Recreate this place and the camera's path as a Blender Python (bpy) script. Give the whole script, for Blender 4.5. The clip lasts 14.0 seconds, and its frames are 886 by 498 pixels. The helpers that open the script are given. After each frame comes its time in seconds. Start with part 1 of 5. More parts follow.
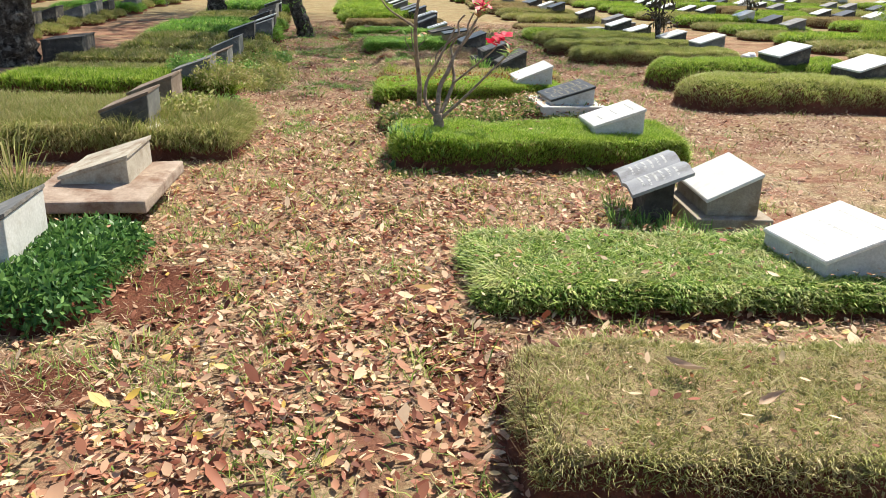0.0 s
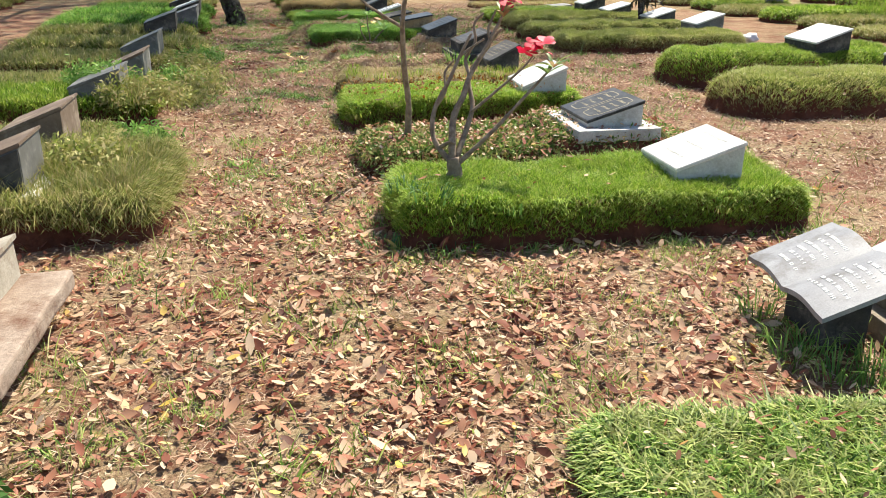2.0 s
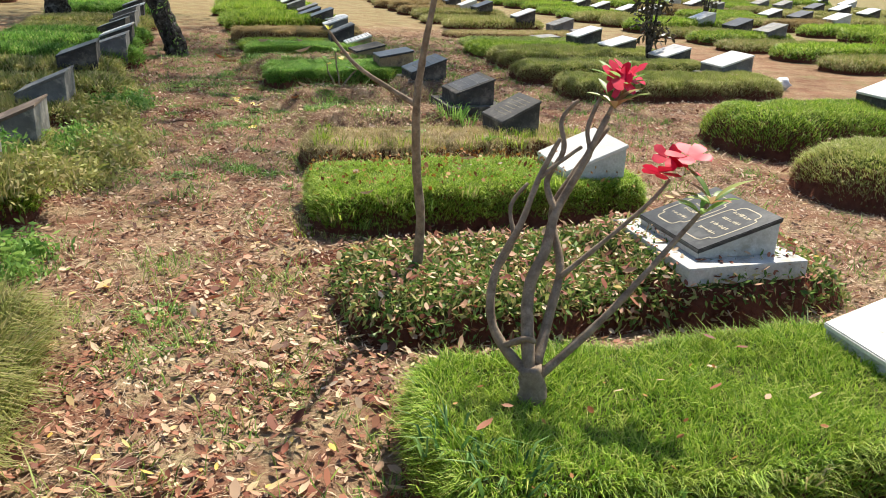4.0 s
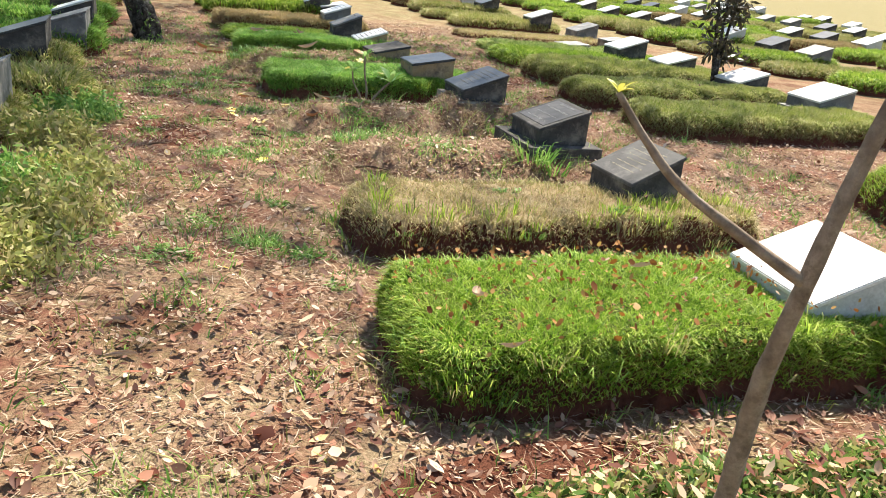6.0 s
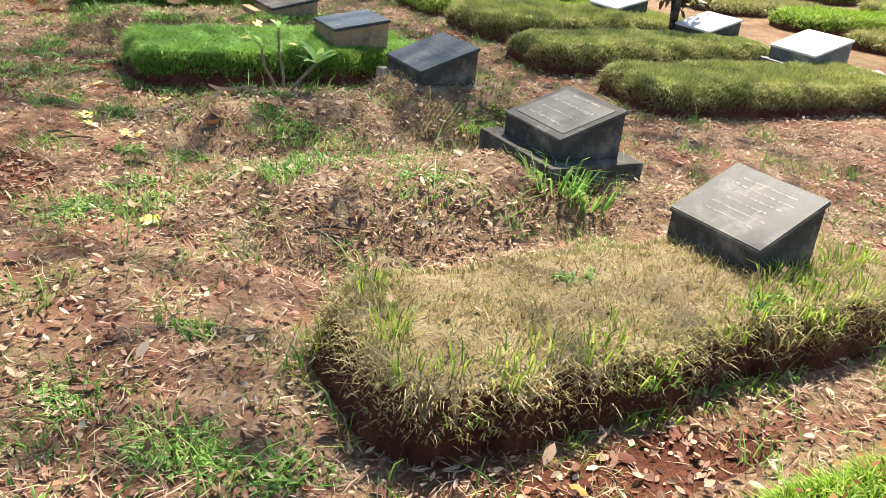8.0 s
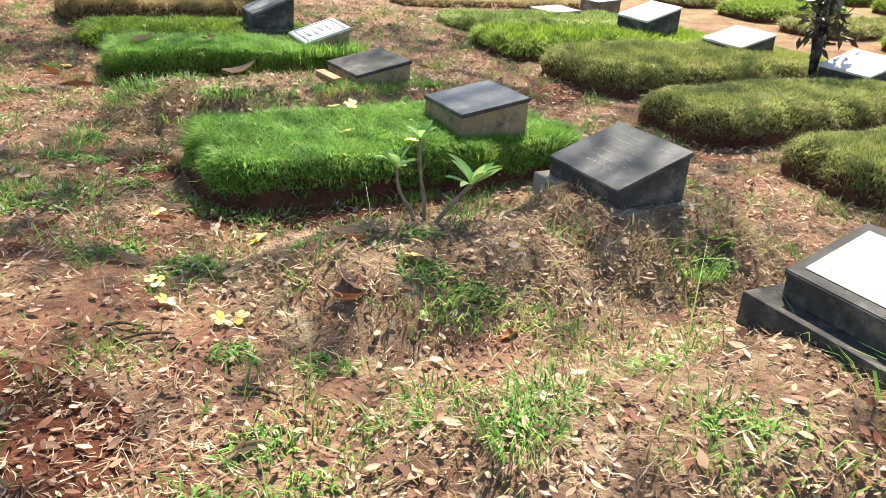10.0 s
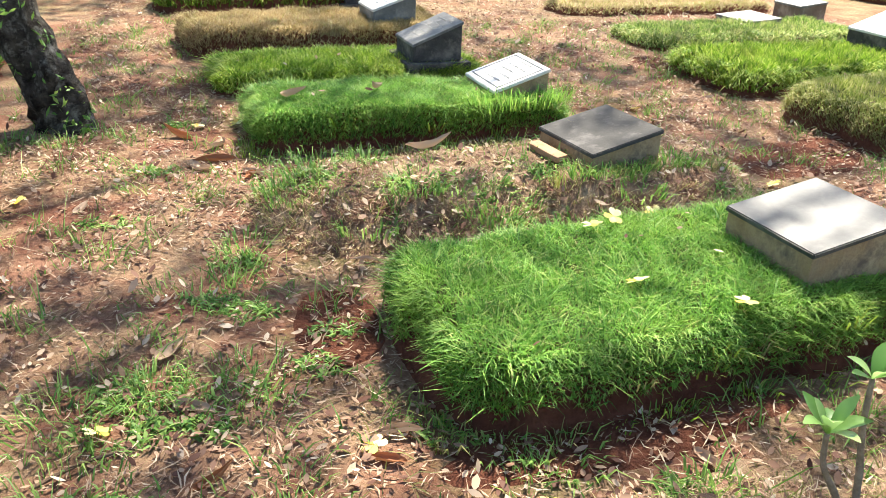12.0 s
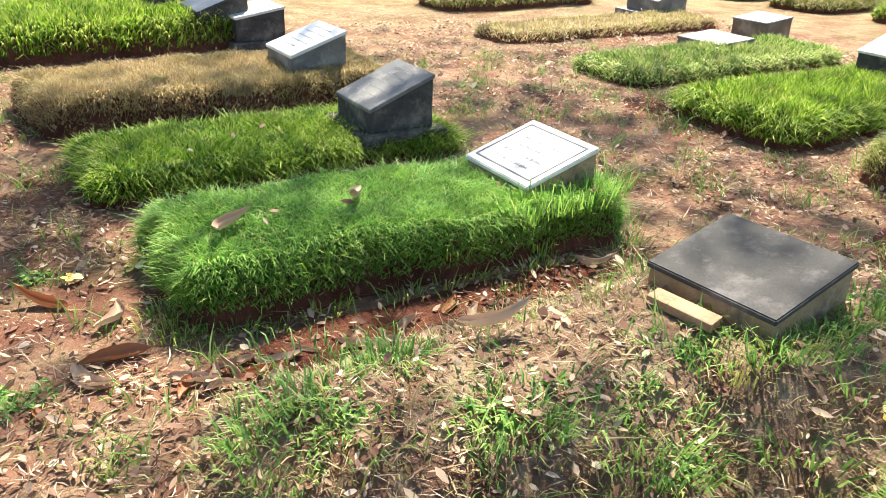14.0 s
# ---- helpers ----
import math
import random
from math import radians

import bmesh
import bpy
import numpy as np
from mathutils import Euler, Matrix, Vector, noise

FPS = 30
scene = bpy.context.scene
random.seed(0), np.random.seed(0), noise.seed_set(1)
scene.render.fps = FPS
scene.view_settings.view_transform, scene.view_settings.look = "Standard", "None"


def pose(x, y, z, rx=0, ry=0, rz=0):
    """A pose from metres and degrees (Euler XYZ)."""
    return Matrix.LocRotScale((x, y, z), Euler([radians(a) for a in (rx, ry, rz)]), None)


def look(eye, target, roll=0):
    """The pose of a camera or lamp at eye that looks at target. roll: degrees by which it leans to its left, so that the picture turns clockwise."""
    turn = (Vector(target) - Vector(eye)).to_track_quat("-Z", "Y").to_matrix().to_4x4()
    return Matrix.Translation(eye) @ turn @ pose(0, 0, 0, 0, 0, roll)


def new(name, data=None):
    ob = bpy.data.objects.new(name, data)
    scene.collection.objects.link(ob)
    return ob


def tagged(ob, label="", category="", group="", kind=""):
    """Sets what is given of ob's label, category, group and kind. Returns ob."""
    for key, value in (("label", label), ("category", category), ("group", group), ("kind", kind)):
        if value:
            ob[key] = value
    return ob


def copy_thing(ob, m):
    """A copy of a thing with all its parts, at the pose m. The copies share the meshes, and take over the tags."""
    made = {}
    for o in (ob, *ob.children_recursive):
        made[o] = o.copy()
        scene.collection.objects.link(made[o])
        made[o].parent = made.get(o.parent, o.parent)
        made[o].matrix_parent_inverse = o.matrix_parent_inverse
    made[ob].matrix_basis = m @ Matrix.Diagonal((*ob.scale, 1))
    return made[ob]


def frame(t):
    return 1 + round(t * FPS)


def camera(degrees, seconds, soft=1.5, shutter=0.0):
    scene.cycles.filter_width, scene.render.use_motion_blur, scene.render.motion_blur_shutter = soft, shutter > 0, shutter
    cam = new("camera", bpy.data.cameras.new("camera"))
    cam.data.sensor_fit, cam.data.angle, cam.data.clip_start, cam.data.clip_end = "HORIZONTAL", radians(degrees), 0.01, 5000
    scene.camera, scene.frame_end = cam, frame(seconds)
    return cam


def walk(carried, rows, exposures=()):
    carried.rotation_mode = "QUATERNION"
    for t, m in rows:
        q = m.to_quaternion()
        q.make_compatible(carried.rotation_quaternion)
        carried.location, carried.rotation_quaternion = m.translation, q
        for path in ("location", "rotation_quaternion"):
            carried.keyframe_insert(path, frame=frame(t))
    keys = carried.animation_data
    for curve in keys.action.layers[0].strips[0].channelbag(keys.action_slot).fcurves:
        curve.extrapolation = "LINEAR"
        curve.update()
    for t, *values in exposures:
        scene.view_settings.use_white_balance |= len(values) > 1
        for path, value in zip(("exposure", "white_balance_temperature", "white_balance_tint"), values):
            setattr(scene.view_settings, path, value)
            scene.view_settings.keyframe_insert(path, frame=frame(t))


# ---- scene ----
cam = camera(56.2, 14.0, 0.7)
PATH = [
    (0, (0.123, 0.103, 1.464), (0.086, 1.994, 0.815), 1.4),
    (0.5, (-0.021, 0.534, 1.459), (0.022, 2.424, 0.807), 1.8),
    (1, (-0.152, 1.115, 1.482), (-0.101, 2.994, 0.799), -0.7),
    (1.5, (-0.337, 1.647, 1.507), (-0.277, 3.524, 0.819), 1.1),
    (2, (-0.385, 2.163, 1.486), (-0.27, 4.031, 0.78), 0.5),
    (2.5, (-0.386, 2.79, 1.487), (-0.298, 4.651, 0.758), 0.0),
    (3, (-0.421, 3.321, 1.527), (-0.143, 5.164, 0.801), 1.9),
    (3.5, (-0.474, 3.824, 1.517), (-0.158, 5.684, 0.852), 0.7),
    (4, (-0.6, 4.359, 1.499), (-0.372, 6.231, 0.835), 1.9),
    (4.2, (-0.704, 4.584, 1.502), (-0.478, 6.457, 0.836), 3.2),
    (6.3, (-1.175, 6.878, 1.376), (-0.828, 8.724, 0.687), 6.1),
    (6.5, (-1.182, 7.117, 1.365), (-0.835, 8.937, 0.61), 5.0),
    (7, (-1.222, 7.559, 1.351), (-0.843, 9.335, 0.514), 4.7),
    (7.1, (-1.231, 7.662, 1.353), (-0.827, 9.438, 0.526), 4.9),
    (9.3, (-1.574, 9.712, 1.417), (-0.792, 11.361, 0.599), 5.2),
    (9.5, (-1.587, 9.916, 1.456), (-0.835, 11.581, 0.642), 4.0),
    (10, (-1.695, 10.3, 1.438), (-1.063, 12.023, 0.642), 4.6),
    (10.5, (-1.794, 10.728, 1.496), (-1.169, 12.433, 0.658), 5.0),
    (11, (-1.815, 11.236, 1.499), (-1.256, 12.964, 0.66), 2.5),
    (11.5, (-1.919, 11.639, 1.499), (-1.49, 13.401, 0.655), 2.8),
    (12, (-1.995, 12.083, 1.509), (-1.566, 13.842, 0.659), 2.5),
    (12.5, (-1.993, 12.581, 1.504), (-1.538, 14.349, 0.686), 1.1),
    (13, (-2.099, 13.019, 1.467), (-1.477, 14.745, 0.67), 2.6),
    (13.5, (-2.158, 13.445, 1.459), (-1.424, 15.126, 0.661), 2.8),
    (14, (-2.169, 13.991, 1.415), (-1.431, 15.658, 0.592), 2.0),
]
walk(cam, [(t, look(eye, target, roll)) for t, eye, target, roll in PATH],
     [(0, 1.02), (1, 0.95), (1.5, 1.02), (2.5, 1.1), (3, 0.98), (4.2, 0.92), (6.3, 1.38), (7.2, 1.42), (9.5, 1.42), (10, 1.55), (10.5, 1.65), (11, 1.8), (12.2, 1.85), (13, 1.76), (14, 1.8)])

# ---- world, sun, exposure ----
SUN_EL, SUN_AZ = 52.0, 30.0          # elevation; azimuth from +y, clockwise positive
world = bpy.data.worlds.new("sky")
world.use_nodes = True
scene.world = world
sky = world.node_tree.nodes.new("ShaderNodeTexSky")
sky.sky_type, sky.sun_disc = "NISHITA", False
sky.sun_elevation, sky.sun_rotation = radians(SUN_EL), radians(SUN_AZ)
world.node_tree.links.new(sky.outputs[0], world.node_tree.nodes["Background"].inputs[0])
world.node_tree.nodes["Background"].inputs[1].default_value = 0.085
sun = new("sun", bpy.data.lights.new("sun", "SUN"))
sun.data.energy, sun.data.angle, sun.data.color = 4.6, radians(0.8), (1.0, 0.92, 0.77)
toward = Vector((math.sin(radians(SUN_AZ)) * math.cos(radians(SUN_EL)), math.cos(radians(SUN_AZ)) * math.cos(radians(SUN_EL)), math.sin(radians(SUN_EL))))
sun.matrix_world = look(toward * 60, (0, 0, 0))


# ---- materials ----
def nodes_of(name):
    m = bpy.data.materials.new(name)
    m.use_nodes = True
    return m, m.node_tree.nodes, m.node_tree.links, m.node_tree.nodes["Principled BSDF"]


def ramp_node(n, stops):
    r = n.new("ShaderNodeValToRGB")
    e = r.color_ramp.elements
    while len(e) < len(stops):
        e.new(0.5)
    for k, (p, c) in enumerate(stops):
        e[k].position, e[k].color = p, (*c, 1)
    return r


def tex_noise(n, l, scale, detail=6, rough=0.6, source="Object"):
    tc = n.new("ShaderNodeTexCoord")
    t = n.new("ShaderNodeTexNoise")
    t.inputs["Scale"].default_value, t.inputs["Detail"].default_value, t.inputs["Roughness"].default_value = scale, detail, rough
    l.new(tc.outputs[source], t.inputs["Vector"])
    return t


def mix_rgb(n, l, mode, fac, a, b):
    m = n.new("ShaderNodeMix")
    m.data_type, m.blend_type = "RGBA", mode
    for sock, v in ((m.inputs[0], fac), (m.inputs[6], a), (m.inputs[7], b)):
        if isinstance(v, (float, int)):
            sock.default_value = v
        elif isinstance(v, tuple):
            sock.default_value = (*v, 1)
        else:
            l.new(v, sock)
    return m.outputs[2]


def surface(name, stops, scale=8, rough=0.8, bump=0.3, fine=60, stain=None, spec=0.3, bump_dist=0.01, stain_scale=1.5):
    """A rough solid surface: a large noise through stops, a fine one for grain and relief, and stains."""
    m, n, l, p = nodes_of(name)
    big = tex_noise(n, l, scale)
    r = ramp_node(n, stops)
    l.new(big.outputs["Fac"], r.inputs[0])
    small = tex_noise(n, l, fine, 8, 0.7)
    g = ramp_node(n, [(0.3, (0.55, 0.55, 0.55)), (0.7, (1, 1, 1))])
    l.new(small.outputs["Fac"], g.inputs[0])
    col = mix_rgb(n, l, "MULTIPLY", 0.7, r.outputs[0], g.outputs[0])
    if stain:
        st = tex_noise(n, l, stain_scale, 9, 0.72)
        sr = ramp_node(n, [(0.5, (0, 0, 0)), (0.66, (1, 1, 1))])
        l.new(st.outputs["Fac"], sr.inputs[0])
        col = mix_rgb(n, l, "MIX", sr.outputs[0], col, stain)
    l.new(col, p.inputs["Base Color"])
    rr = n.new("ShaderNodeMapRange")
    rr.inputs[3].default_value, rr.inputs[4].default_value = max(rough - 0.12, 0.05), min(rough + 0.12, 1)
    l.new(small.outputs["Fac"], rr.inputs[0])
    l.new(rr.outputs[0], p.inputs["Roughness"])
    p.inputs["Specular IOR Level"].default_value = spec
    b = n.new("ShaderNodeBump")
    b.inputs["Strength"].default_value, b.inputs["Distance"].default_value = bump, bump_dist
    l.new(small.outputs["Fac"], b.inputs["Height"])
    l.new(b.outputs[0], p.inputs["Normal"])
    return m


def leafy(name, stops, trans=0.35, rough=0.5, patch=None, tint=0.0, flank=None):
    """Thin leaves or blades: every island has a colour of its own; some light passes through."""
    m, n, l, p = nodes_of(name)
    geo = n.new("ShaderNodeNewGeometry")
    r = ramp_node(n, stops)
    l.new(geo.outputs["Random Per Island"], r.inputs[0])
    col = r.outputs[0]
    if patch:
        t = tex_noise(n, l, patch[0], 4, 0.6)
        pr = ramp_node(n, [(patch[2], (0, 0, 0)), (patch[3], (1, 1, 1))])
        l.new(t.outputs["Fac"], pr.inputs[0])
        col = mix_rgb(n, l, "MIX", pr.outputs[0], col, mix_rgb(n, l, "MIX", 0.45, patch[1], col))
    if flank:
        # blades near the foot of a mound are withered
        tc = n.new("ShaderNodeTexCoord")
        xyz = n.new("ShaderNodeSeparateXYZ")
        l.new(tc.outputs["Object"], xyz.inputs[0])
        mr = n.new("ShaderNodeMapRange")
        mr.inputs[1].default_value, mr.inputs[2].default_value, mr.inputs[3].default_value, mr.inputs[4].default_value = flank[0], flank[1], 0.75, 0.0
        l.new(xyz.outputs["Z"], mr.inputs[0])
        col = mix_rgb(n, l, "MIX", mr.outputs[0], col, flank[2])
    if tint:
        oi = n.new("ShaderNodeObjectInfo")
        h = n.new("ShaderNodeHueSaturation")
        mr = n.new("ShaderNodeMapRange")
        mr.inputs[3].default_value, mr.inputs[4].default_value = 1 - tint, 1 + tint
        l.new(oi.outputs["Random"], mr.inputs[0])
        l.new(mr.outputs[0], h.inputs["Value"])
        l.new(col, h.inputs["Color"])
        col = h.outputs[0]
    l.new(col, p.inputs["Base Color"])
    p.inputs["Roughness"].default_value = rough
    p.inputs["Specular IOR Level"].default_value = 0.25
    tr = n.new("ShaderNodeBsdfTranslucent")
    l.new(col, tr.inputs[0])
    mx = n.new("ShaderNodeMixShader")
    mx.inputs[0].default_value = trans
    l.new(p.outputs[0], mx.inputs[1])
    l.new(tr.outputs[0], mx.inputs[2])
    l.new(mx.outputs[0], n["Material Output"].inputs[0])
    return m


def ground_material():
    m, n, l, p = nodes_of("laterite_ground")
    a = tex_noise(n, l, 1.1, 8, 0.65)
    soil = ramp_node(n, [(0.3, (0.15, 0.062, 0.04)), (0.5, (0.25, 0.115, 0.075)), (0.7, (0.37, 0.21, 0.14))])
    l.new(a.outputs["Fac"], soil.inputs[0])
    b = tex_noise(n, l, 2.3, 9, 0.75)
    straw = ramp_node(n, [(0.35, (0.235, 0.16, 0.09)), (0.6, (0.48, 0.38, 0.23))])
    c = tex_noise(n, l, 45, 8, 0.8)
    l.new(c.outputs["Fac"], straw.inputs[0])
    f = ramp_node(n, [(0.43, (0, 0, 0)), (0.58, (1, 1, 1))])
    l.new(b.outputs["Fac"], f.inputs[0])
    # dry straw thins out along y, from 7 to 13, and returns by 23
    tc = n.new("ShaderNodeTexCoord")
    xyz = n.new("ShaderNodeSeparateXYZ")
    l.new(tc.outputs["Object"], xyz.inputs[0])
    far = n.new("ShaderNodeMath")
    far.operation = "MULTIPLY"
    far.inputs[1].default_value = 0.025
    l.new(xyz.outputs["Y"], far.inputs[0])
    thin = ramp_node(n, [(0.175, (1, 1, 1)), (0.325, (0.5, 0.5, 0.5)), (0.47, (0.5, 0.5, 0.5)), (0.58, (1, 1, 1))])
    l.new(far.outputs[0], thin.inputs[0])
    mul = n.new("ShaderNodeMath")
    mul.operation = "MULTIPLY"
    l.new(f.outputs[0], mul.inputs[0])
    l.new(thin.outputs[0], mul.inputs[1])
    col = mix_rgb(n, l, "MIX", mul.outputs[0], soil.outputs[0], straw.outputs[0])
    grass = tex_noise(n, l, 0.9, 10, 0.78)
    gf = ramp_node(n, [(0.54, (0, 0, 0)), (0.68, (0.6, 0.6, 0.6))])
    l.new(grass.outputs["Fac"], gf.inputs[0])
    col = mix_rgb(n, l, "MIX", gf.outputs[0], col, (0.15, 0.18, 0.055))
    # thin short grass covers the ground between the outer rows
    cover = ramp_node(n, [(0.5, (0, 0, 0)), (0.62, (0.5, 0.5, 0.5))])
    l.new(far.outputs[0], cover.inputs[0])
    col = mix_rgb(n, l, "MIX", cover.outputs[0], col, (0.25, 0.23, 0.10))
    east = n.new("ShaderNodeMath")
    east.operation = "MULTIPLY"
    east.inputs[1].default_value = 0.05
    l.new(xyz.outputs["X"], east.inputs[0])
    cover = ramp_node(n, [(0.12, (0, 0, 0)), (0.8, (0.5, 0.5, 0.5))])
    l.new(east.outputs[0], cover.inputs[0])
    col = mix_rgb(n, l, "MIX", cover.outputs[0], col, (0.25, 0.23, 0.10))
    g = ramp_node(n, [(0.3, (0.5, 0.5, 0.5)), (0.65, (1.1, 1.1, 1.1))])
    l.new(c.outputs["Fac"], g.inputs[0])
    col = mix_rgb(n, l, "MULTIPLY", 0.8, col, g.outputs[0])
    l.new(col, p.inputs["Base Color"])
    p.inputs["Roughness"].default_value, p.inputs["Specular IOR Level"].default_value = 0.95, 0.1
    bp = n.new("ShaderNodeBump")
    bp.inputs["Strength"].default_value, bp.inputs["Distance"].default_value = 0.8, 0.02
    l.new(c.outputs["Fac"], bp.inputs["Height"])
    l.new(bp.outputs[0], p.inputs["Normal"])
    return m


def plain(name, col, rough=0.5, spec=0.4):
    m, n, l, p = nodes_of(name)
    t = tex_noise(n, l, 40, 5)
    r = ramp_node(n, [(0.3, tuple(c * 0.7 for c in col)), (0.7, col)])
    l.new(t.outputs["Fac"], r.inputs[0])
    l.new(r.outputs[0], p.inputs["Base Color"])
    p.inputs["Roughness"].default_value, p.inputs["Specular IOR Level"].default_value = rough, spec
    return m


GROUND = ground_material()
SOIL = surface("red_soil", [(0.3, (0.12, 0.042, 0.026)), (0.7, (0.24, 0.095, 0.058))], 5, 0.95, 1.0, 40, spec=0.08, bump_dist=0.03)
THATCH = surface("turf_thatch", [(0.3, (0.06, 0.075, 0.02)), (0.7, (0.15, 0.16, 0.05))], 12, 0.95, 1.0, 70, spec=0.08, bump_dist=0.02)
STRAWBED = surface("straw_thatch", [(0.3, (0.28, 0.19, 0.10)), (0.7, (0.50, 0.40, 0.23))], 14, 0.95, 1.0, 70, spec=0.08, bump_dist=0.02)
LUSH = leafy("lush_grass", [(0.0, (0.07, 0.15, 0.015)), (0.4, (0.22, 0.38, 0.03)), (0.75, (0.40, 0.54, 0.07)), (0.95, (0.54, 0.57, 0.16))], 0.42, 0.5, (3.0, (0.30, 0.36, 0.06), 0.5, 0.7), 0.15)
DEEP = leafy("deep_green_grass", [(0.0, (0.06, 0.15, 0.03)), (0.45, (0.20, 0.42, 0.07)), (0.85, (0.34, 0.55, 0.11)), (1.0, (0.52, 0.53, 0.20))], 0.44, 0.5, (2.5, (0.24, 0.38, 0.05), 0.48, 0.7), 0.12)
DRYGREEN = leafy("drying_grass", [(0.0, (0.17, 0.22, 0.045)), (0.4, (0.30, 0.34, 0.08)), (0.7, (0.42, 0.40, 0.14)), (1.0, (0.55, 0.46, 0.24))], 0.33, 0.6, (4.0, (0.40, 0.34, 0.16), 0.45, 0.7), 0.15)
SHAGGY = leafy("shaggy_turf", [(0.0, (0.17, 0.22, 0.04)), (0.4, (0.34, 0.41, 0.08)), (0.75, (0.50, 0.52, 0.16)), (1.0, (0.64, 0.56, 0.30))], 0.33, 0.6, (4.0, (0.40, 0.36, 0.16), 0.45, 0.7), 0.12, (0.06, 0.19, (0.26, 0.18, 0.10)))
TANGRASS = leafy("sun_bleached_grass", [(0.0, (0.18, 0.19, 0.05)), (0.4, (0.34, 0.32, 0.11)), (0.75, (0.48, 0.42, 0.20)), (1.0, (0.62, 0.52, 0.32))], 0.33, 0.6, (5.0, (0.30, 0.34, 0.08), 0.45, 0.65))
STRAWGRASS = leafy("straw_grass", [(0.0, (0.27, 0.24, 0.08)), (0.35, (0.45, 0.36, 0.18)), (0.8, (0.58, 0.47, 0.26)), (1.0, (0.30, 0.36, 0.07))], 0.3, 0.6, (3.0, (0.34, 0.38, 0.08), 0.55, 0.7), 0.1)
BROWNGRASS = leafy("brown_grass", [(0.0, (0.25, 0.175, 0.08)), (0.5, (0.44, 0.33, 0.16)), (0.9, (0.56, 0.45, 0.25)), (1.0, (0.32, 0.34, 0.08))], 0.3, 0.7, (2.5, (0.26, 0.24, 0.08), 0.5, 0.72), 0.15)
COARSE = leafy("coarse_light_grass", [(0.0, (0.06, 0.13, 0.025)), (0.4, (0.25, 0.40, 0.07)), (0.75, (0.48, 0.57, 0.16)), (1.0, (0.62, 0.58, 0.28))], 0.4, 0.5, (5.0, (0.50, 0.46, 0.22), 0.5, 0.7))
WEED = leafy("green_weed", [(0.0, (0.10, 0.22, 0.045)), (0.5, (0.20, 0.37, 0.075)), (1.0, (0.36, 0.50, 0.13))], 0.35, 0.45)
HERB = leafy("dark_herb_leaf", [(0.0, (0.035, 0.10, 0.025)), (0.5, (0.09, 0.20, 0.05)), (1.0, (0.20, 0.34, 0.09))], 0.3, 0.4)
CREEPER = leafy("creeper_leaf", [(0.0, (0.07, 0.15, 0.03)), (0.45, (0.22, 0.34, 0.075)), (0.65, (0.44, 0.45, 0.15)), (0.85, (0.52, 0.38, 0.20)), (1.0, (0.36, 0.16, 0.09))], 0.3, 0.45)
LITTER = leafy("leaf_litter", [(0.0, (0.10, 0.035, 0.022)), (0.28, (0.30, 0.10, 0.058)), (0.5, (0.47, 0.235, 0.14)), (0.72, (0.62, 0.42, 0.27)), (0.92, (0.74, 0.57, 0.38)), (1.0, (0.62, 0.42, 0.08))], 0.22, 0.6)
LITTERDARK = leafy("brown_leaf_fragments", [(0.0, (0.08, 0.035, 0.025)), (0.3, (0.22, 0.105, 0.07)), (0.65, (0.42, 0.27, 0.18)), (0.92, (0.60, 0.46, 0.33)), (1.0, (0.70, 0.58, 0.44))], 0.2, 0.7)
STRAW = leafy("loose_straw", [(0.0, (0.15, 0.072, 0.048)), (0.4, (0.32, 0.195, 0.125)), (0.8, (0.50, 0.37, 0.25)), (1.0, (0.66, 0.54, 0.39))], 0.2, 0.7)
CRUMB = leafy("brown_leaf_crumb", [(0.0, (0.18, 0.06, 0.015)), (0.6, (0.38, 0.16, 0.035)), (1.0, (0.56, 0.34, 0.12))], 0.2, 0.6)
DRYLEAF = leafy("big_dry_leaf", [(0.0, (0.27, 0.17, 0.11)), (0.6, (0.42, 0.30, 0.21)), (1.0, (0.60, 0.48, 0.36))], 0.15, 0.6)
RUSTLEAF = leafy("rust_leaf", [(0.0, (0.26, 0.10, 0.045)), (1.0, (0.36, 0.16, 0.07))], 0.15, 0.6)
YOUNGLEAF = leafy("yellow_green_bud", [(0.0, (0.50, 0.46, 0.05)), (1.0, (0.62, 0.60, 0.12))], 0.3, 0.5)
GREENLEAF = leafy("frangipani_leaf", [(0.0, (0.14, 0.32, 0.07)), (0.5, (0.26, 0.46, 0.12)), (1.0, (0.42, 0.60, 0.22))], 0.4, 0.35)
CROWNLEAF = leafy("crown_leaf", [(0.0, (0.04, 0.09, 0.02)), (1.0, (0.10, 0.18, 0.04))], 0.25, 0.4)
DARKLEAF = leafy("dark_shrub_leaf", [(0.0, (0.03, 0.035, 0.02)), (1.0, (0.09, 0.07, 0.045))], 0.2, 0.4)
PETALRED = leafy("red_petal", [(0.0, (0.50, 0.005, 0.03)), (1.0, (0.72, 0.018, 0.075))], 0.25, 0.5)
PETALYELLOW = leafy("yellow_petal", [(0.0, (0.82, 0.50, 0.04)), (0.5, (0.86, 0.68, 0.16)), (1.0, (0.88, 0.80, 0.45))], 0.25, 0.5)
MARBLE = surface("white_marble", [(0.3, (0.66, 0.65, 0.62)), (0.6, (0.82, 0.81, 0.78))], 4, 0.35, 0.05, 90, (0.58, 0.56, 0.52), 0.45, 0.002, 5)
WHITEPAINT = surface("whitewash", [(0.3, (0.52, 0.52, 0.49)), (0.7, (0.68, 0.68, 0.65))], 6, 0.75, 0.25, 70, (0.36, 0.34, 0.29), 0.3, 0.004, 7)
